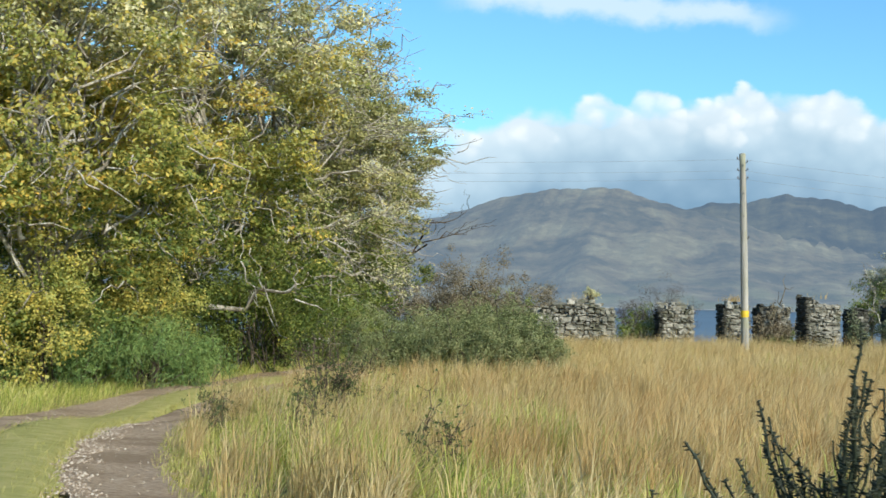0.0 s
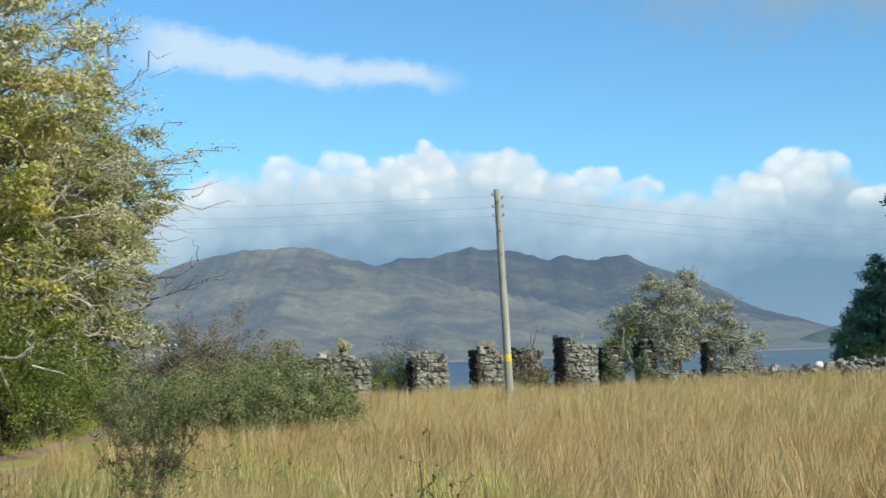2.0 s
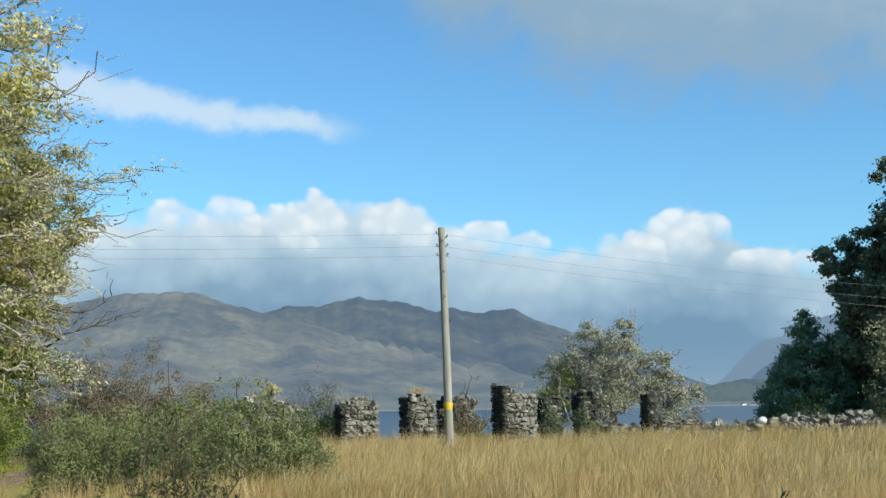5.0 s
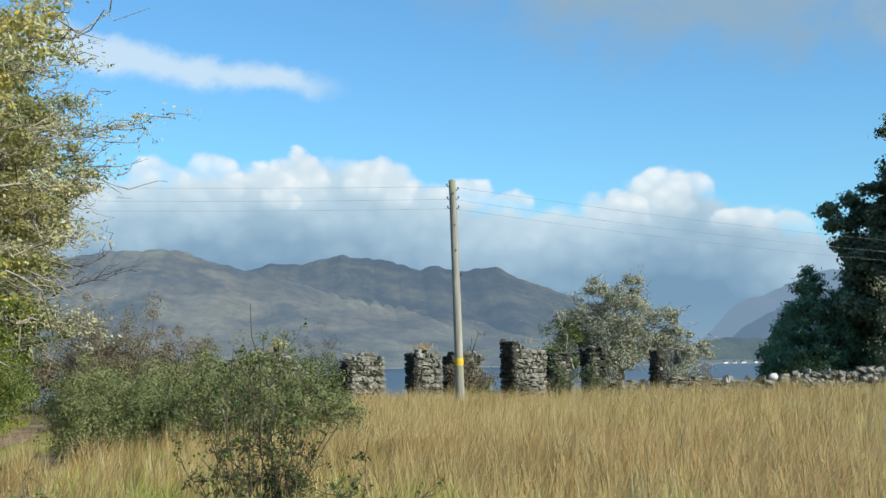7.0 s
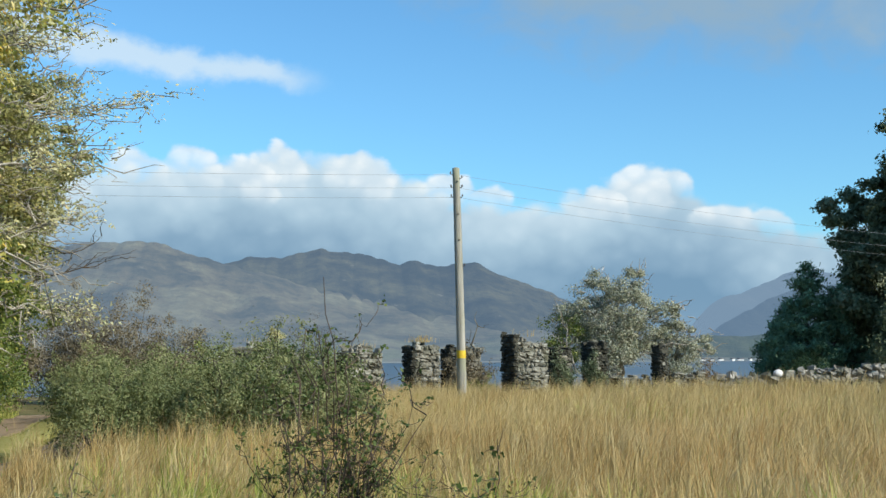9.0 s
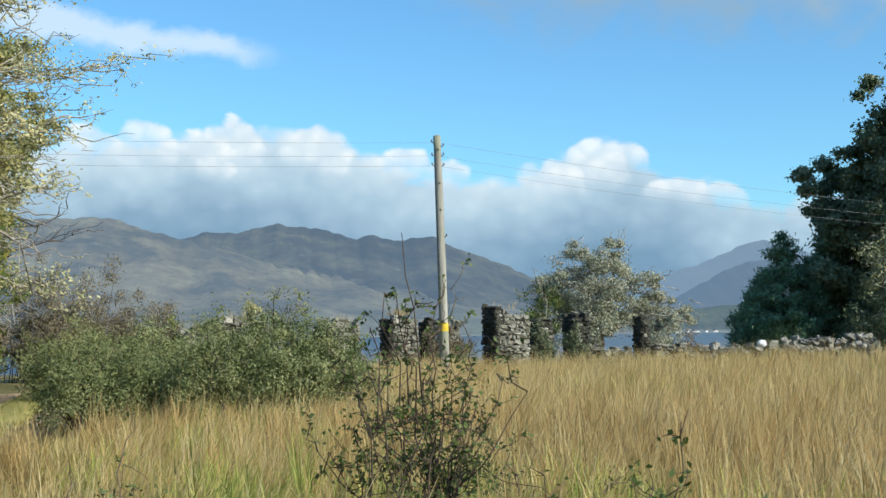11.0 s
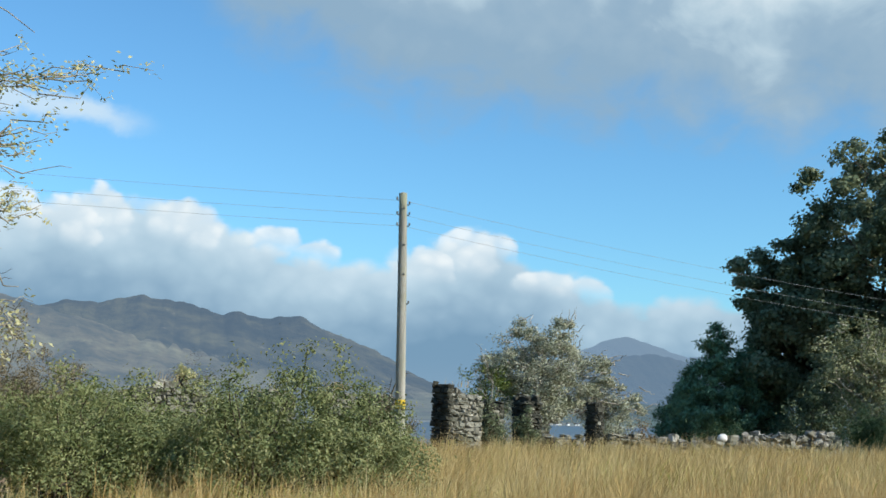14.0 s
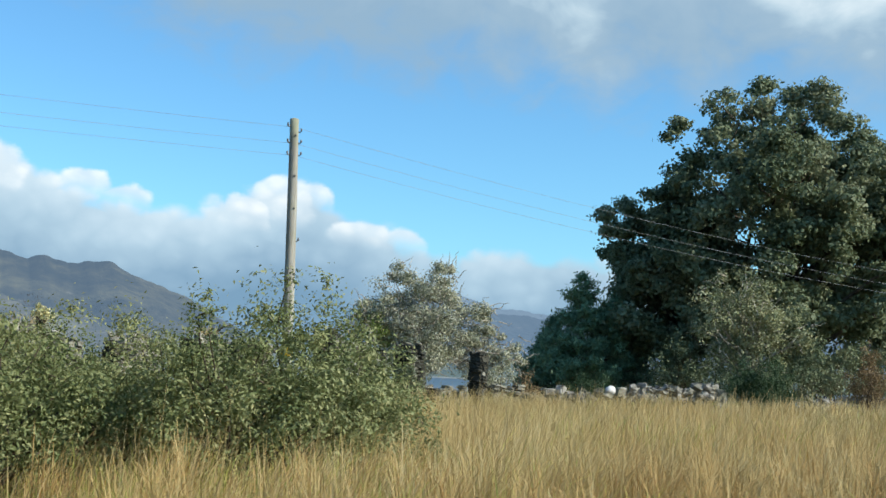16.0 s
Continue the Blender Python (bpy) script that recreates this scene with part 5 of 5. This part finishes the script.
def meadow():
    rng = np.random.default_rng(500)
    # strips of the meadow, each thinner and coarser the farther it lies from the track
    X, Y, Wd = [], [], []
    for lo, hi, dens, wid in ((1.4, 6.0, 380, 0.0044), (6.0, 12.0, 225, 0.0063), (12.0, 22.0, 150, 0.0085), (22.0, 48.0, 58, 0.0145)):
        x, y = scatter(rng, -9, 26, -21, 34.5, dens, 18, 0.085 if hi < 13 else 0.12)
        off, dist = offsets(x, y)
        k = (off > 0) & (dist >= lo) & (dist < hi) & (y < 31 + 0.02 * x)
        X.append(x[k]); Y.append(y[k]); Wd.append(np.full(k.sum(), wid))
    x, y, wd = np.concatenate(X), np.concatenate(Y), np.concatenate(Wd)
    return x, y, wd


def offsets(x, y):
    """track_offset in chunks."""
    o, d = [], []
    for i in range(0, len(x), 20000):
        a, b = track_offset(x[i:i + 20000], y[i:i + 20000])
        o.append(a); d.append(b)
    return np.concatenate(o), np.concatenate(d)


gx, gy, gw = meadow()
goff, gdist = offsets(gx, gy)
rng = np.random.default_rng(501)
lush = np.exp(-((gx + 5.2) ** 2 / 2.2 + (gy + 6.0) ** 2 / 9.0))
greenness = np.clip(1.25 - gdist / 5.0 + 0.45 * patch(gx, gy, 1.9, 1.0) + 0.6 * lush, 0, 1) * np.clip(1.2 - (gy + 4) / 16, 0, 1)
is_green = rng.random(len(gx)) < np.clip(greenness * 0.85 + 0.14 * np.clip(patch(gx, gy, 1.4, 3.0), 0, 1), 0, 0.9)
GP = np.stack((gx, gy, ground_z(gx, gy) - 0.02), 1)
tall = 0.52 + 0.10 * np.clip((gy - 4) / 14, 0, 1) + 0.10 * patch(gx, gy, 3.1, 0.4) + 0.05 * patch(gx, gy, 0.9, 2.0)
tall = tall * (1 + 0.18 * np.sin(gx * 4.1 + 2 * np.sin(gy * 2.3)) * np.sin(gy * 3.7 + 1))
h = np.clip(tall * rng.uniform(0.55, 1.35, len(gx)), 0.18, 0.95) * np.clip((gdist - 1.1) / 1.9, 0.25, 1.0)
k = ~is_green
lawn("meadow_grass", GP[k], h[k], gw[k] * rng.uniform(0.7, 1.4, k.sum()), rng.uniform(0.15, 0.75, k.sum()), STRAW, "tall dry golden moor grass across the meadow", 502)
k = is_green
hg = h[k] * np.clip(0.75 + gdist[k] * 0.05, 0.6, 1.0)
lawn("verge_grass", GP[k], hg, gw[k] * rng.uniform(0.9, 1.9, k.sum()), rng.uniform(0.3, 1.0, k.sum()), GREEN_GRASS, "lush green and yellow grass of the verge", 503)
# seed stalks standing over the rest
k = (rng.random(len(gx)) < 0.045)
lawn("seed_stalks", GP[k], h[k] * 1.3 + 0.12, gw[k] * 0.9, rng.uniform(0.1, 0.45, k.sum()), STALK, "pale seeding stalks standing out of the grass", 504)



def arching(rng, P, height, width, reach):
    """Long blades in four pieces that rise, arch over and hang."""
    n = len(P)
    a = rng.uniform(0, 6.28, n)
    d = np.stack((np.cos(a), np.sin(a), np.zeros(n)), 1) * 0.75 + np.array([0.35, 0.1, 0])
    side = np.stack((-d[:, 1], d[:, 0], np.zeros(n)), 1)
    side /= np.linalg.norm(side, axis=1)[:, None] + 1e-6
    rows = []
    for s, w in ((0, 0.7), (0.35, 1.0), (0.7, 0.75), (0.95, 0.2)):
        c = P + d * (reach * height * s ** 1.8)[:, None] + np.array([0, 0, 1.0]) * (height * (s * 1.45 - 0.55 * s * s * (0.5 + reach)))[:, None]
        rows += [c - side * (width * w / 2)[:, None], c + side * (width * w / 2)[:, None]]
    V = np.stack(rows, 1).reshape(-1, 3)
    k = np.arange(n)[:, None] * 8
    return V, np.concatenate([k + np.array([[2 * i, 2 * i + 1, 2 * i + 3, 2 * i + 2]]) for i in range(3)])


def tussocks(name, count, each, near, far, mat, label, seed, tall, zone, wide=0.006):
    rng = np.random.default_rng(seed)
    x, y = rng.uniform(-9, 5, count), rng.uniform(-20, 5, count)
    off, dist = offsets(x, y)
    k = (off > 0) & (dist > near) & (dist < far) & (zone(x, y) > 0)
    x, y = x[k], y[k]
    big = np.repeat(rng.uniform(0.65, 1.25, len(x)), each)
    x, y = np.repeat(x, each), np.repeat(y, each)
    x, y = x + rng.normal(0, 0.05, len(x)) * big, y + rng.normal(0, 0.05, len(x)) * big
    P = np.stack((x, y, ground_z(x, y) - 0.02), 1)
    V, q = arching(rng, P, big * tall * rng.uniform(0.6, 1.1, len(x)), wide * rng.uniform(0.6, 1.4, len(x)), rng.uniform(0.25, 0.95, len(x)))
    tagged(new(name, mesh_from(name, V, q, None, mat)), label, "grass", kind="stuff")


tussocks("green_tussocks", 2400, 50, 2.3, 5.8, GREEN_GRASS, "arching bright green grass tussocks in the verge", 506, 0.62, lambda x, y: patch(x, y, 1.3, 0.7) + 0.15 + 1.2 * np.exp(-((x + 5.2) ** 2 / 2.2 + (y + 6.0) ** 2 / 9.0)) - np.clip((y + 2) / 6, 0, 3), 0.0075)
tussocks("russet_tussocks", 1500, 48, 2.6, 13, RUSSET, "rust-orange moor grass tussocks before the willow bushes", 507, 0.66, lambda x, y: patch(x, y, 1.7, 2.2) + 0.1 + np.clip((y + 4) / 9, -1.2, 0.5))
tussocks("straw_tussocks", 2800, 46, 1.7, 14, STRAW, "pale arching tussocks of dry moor grass", 508, 0.72, lambda x, y: patch(x, y, 1.1, 4.0))

# short verge on the other side of the track and on its crown
rng = np.random.default_rng(510)
x, y = scatter(rng, -17, 4, -18, 24, 260)
off, dist = offsets(x, y)
k = (off < 0) & (dist > 1.5) & (dist < 5.5) & (y > -12)
x, y = x[k], y[k]
P = np.stack((x, y, ground_z(x, y) - 0.02), 1)
lawn("wood_verge_grass", P, rng.uniform(0.12, 0.42, len(x)), rng.uniform(0.006, 0.012, len(x)), rng.uniform(0.3, 1, len(x)), GREEN_GRASS, "short yellow-green grass between track and wood", 511)
x, y = scatter(rng, -12, 4, -18, 20, 500)
off, dist = offsets(x, y)
k = ((np.abs(off) < 0.5) & (dist < 0.6)) | ((dist > 1.35) & (dist < 1.75) & (rng.random(len(x)) < 0.7))
x, y = x[k], y[k]
P = np.stack((x, y, ground_z(x, y)), 1)
lawn("track_turf", P, rng.uniform(0.05, 0.18, len(x)), rng.uniform(0.005, 0.01, len(x)), rng.uniform(0.3, 1, len(x)), TURF, "short worn turf on the track", 512)

# loose stones in the ruts
rng = np.random.default_rng(520)
x, y = scatter(rng, -11, 0, -14, 6, 420)
off, dist = offsets(x, y)
k = (dist < 1.6) & (((np.abs(off) > 0.5) & (np.abs(off) < 1.5) & (rng.random(len(x)) < 0.03)) | ((off > 0.25) & (off < 0.75 + 0.2 * patch(x, y, 0.4, 1)) & (y < -5) & (rng.random(len(x)) < 0.85)))
x, y = x[k], y[k]
n = len(x)
P = np.stack((x, y, ground_z(x, y) + 0.047), 1)
r = rng.uniform(0.005, 0.018, (n, 1, 1))
octa = np.array([(1, 0, 0), (0, 1, 0), (-1, 0, 0), (0, -1, 0), (0, 0, 0.7), (0, 0, -0.7)])
V = (P[:, None] + octa[None] * r * rng.uniform(0.6, 1.3, (n, 6, 1))).reshape(-1, 3)
tri = np.array([(0, 1, 4), (1, 2, 4), (2, 3, 4), (3, 0, 4), (1, 0, 5), (2, 1, 5), (3, 2, 5), (0, 3, 5)])
F = (np.arange(n)[:, None, None] * 6 + tri[None]).reshape(-1, 3)
tagged(new("track_stones", mesh_from("track_stones", V, None, F, PEBBLE)), "pale loose stones scattered in the wheel ruts", "gravel", kind="stuff")

# tufts on the broken wall heads
rng = np.random.default_rng(530)
P = []
for x, y, z, n in ((-0.85, 31.9, 2.05, 120), (-6.2, 25.8, 2.0, 30), (-3.05, 30.3, 1.85, 30), (2.6, 29.1, 2.2, 24)):
    P.append(np.stack((rng.normal(x, 0.25, n), rng.normal(y, 0.12, n), np.full(n, z)), 1))
P = np.concatenate(P)
lawn("wall_top_grass", P, rng.uniform(0.12, 0.36, len(P)), np.full(len(P), 0.014), rng.uniform(0.1, 0.6, len(P)), STALK, "dry grass tufts on broken wall heads", 531)
bush("rowan_sapling", (-5.75, 26.0), (0.34, 0.25, 0.45), 14, 0.14, 60, 0.07, TWIG_RED, AUTUMN_PALE, "small yellow-green sapling growing on a wall head", "sapling", 532, low=0.1).location.z += 2.0
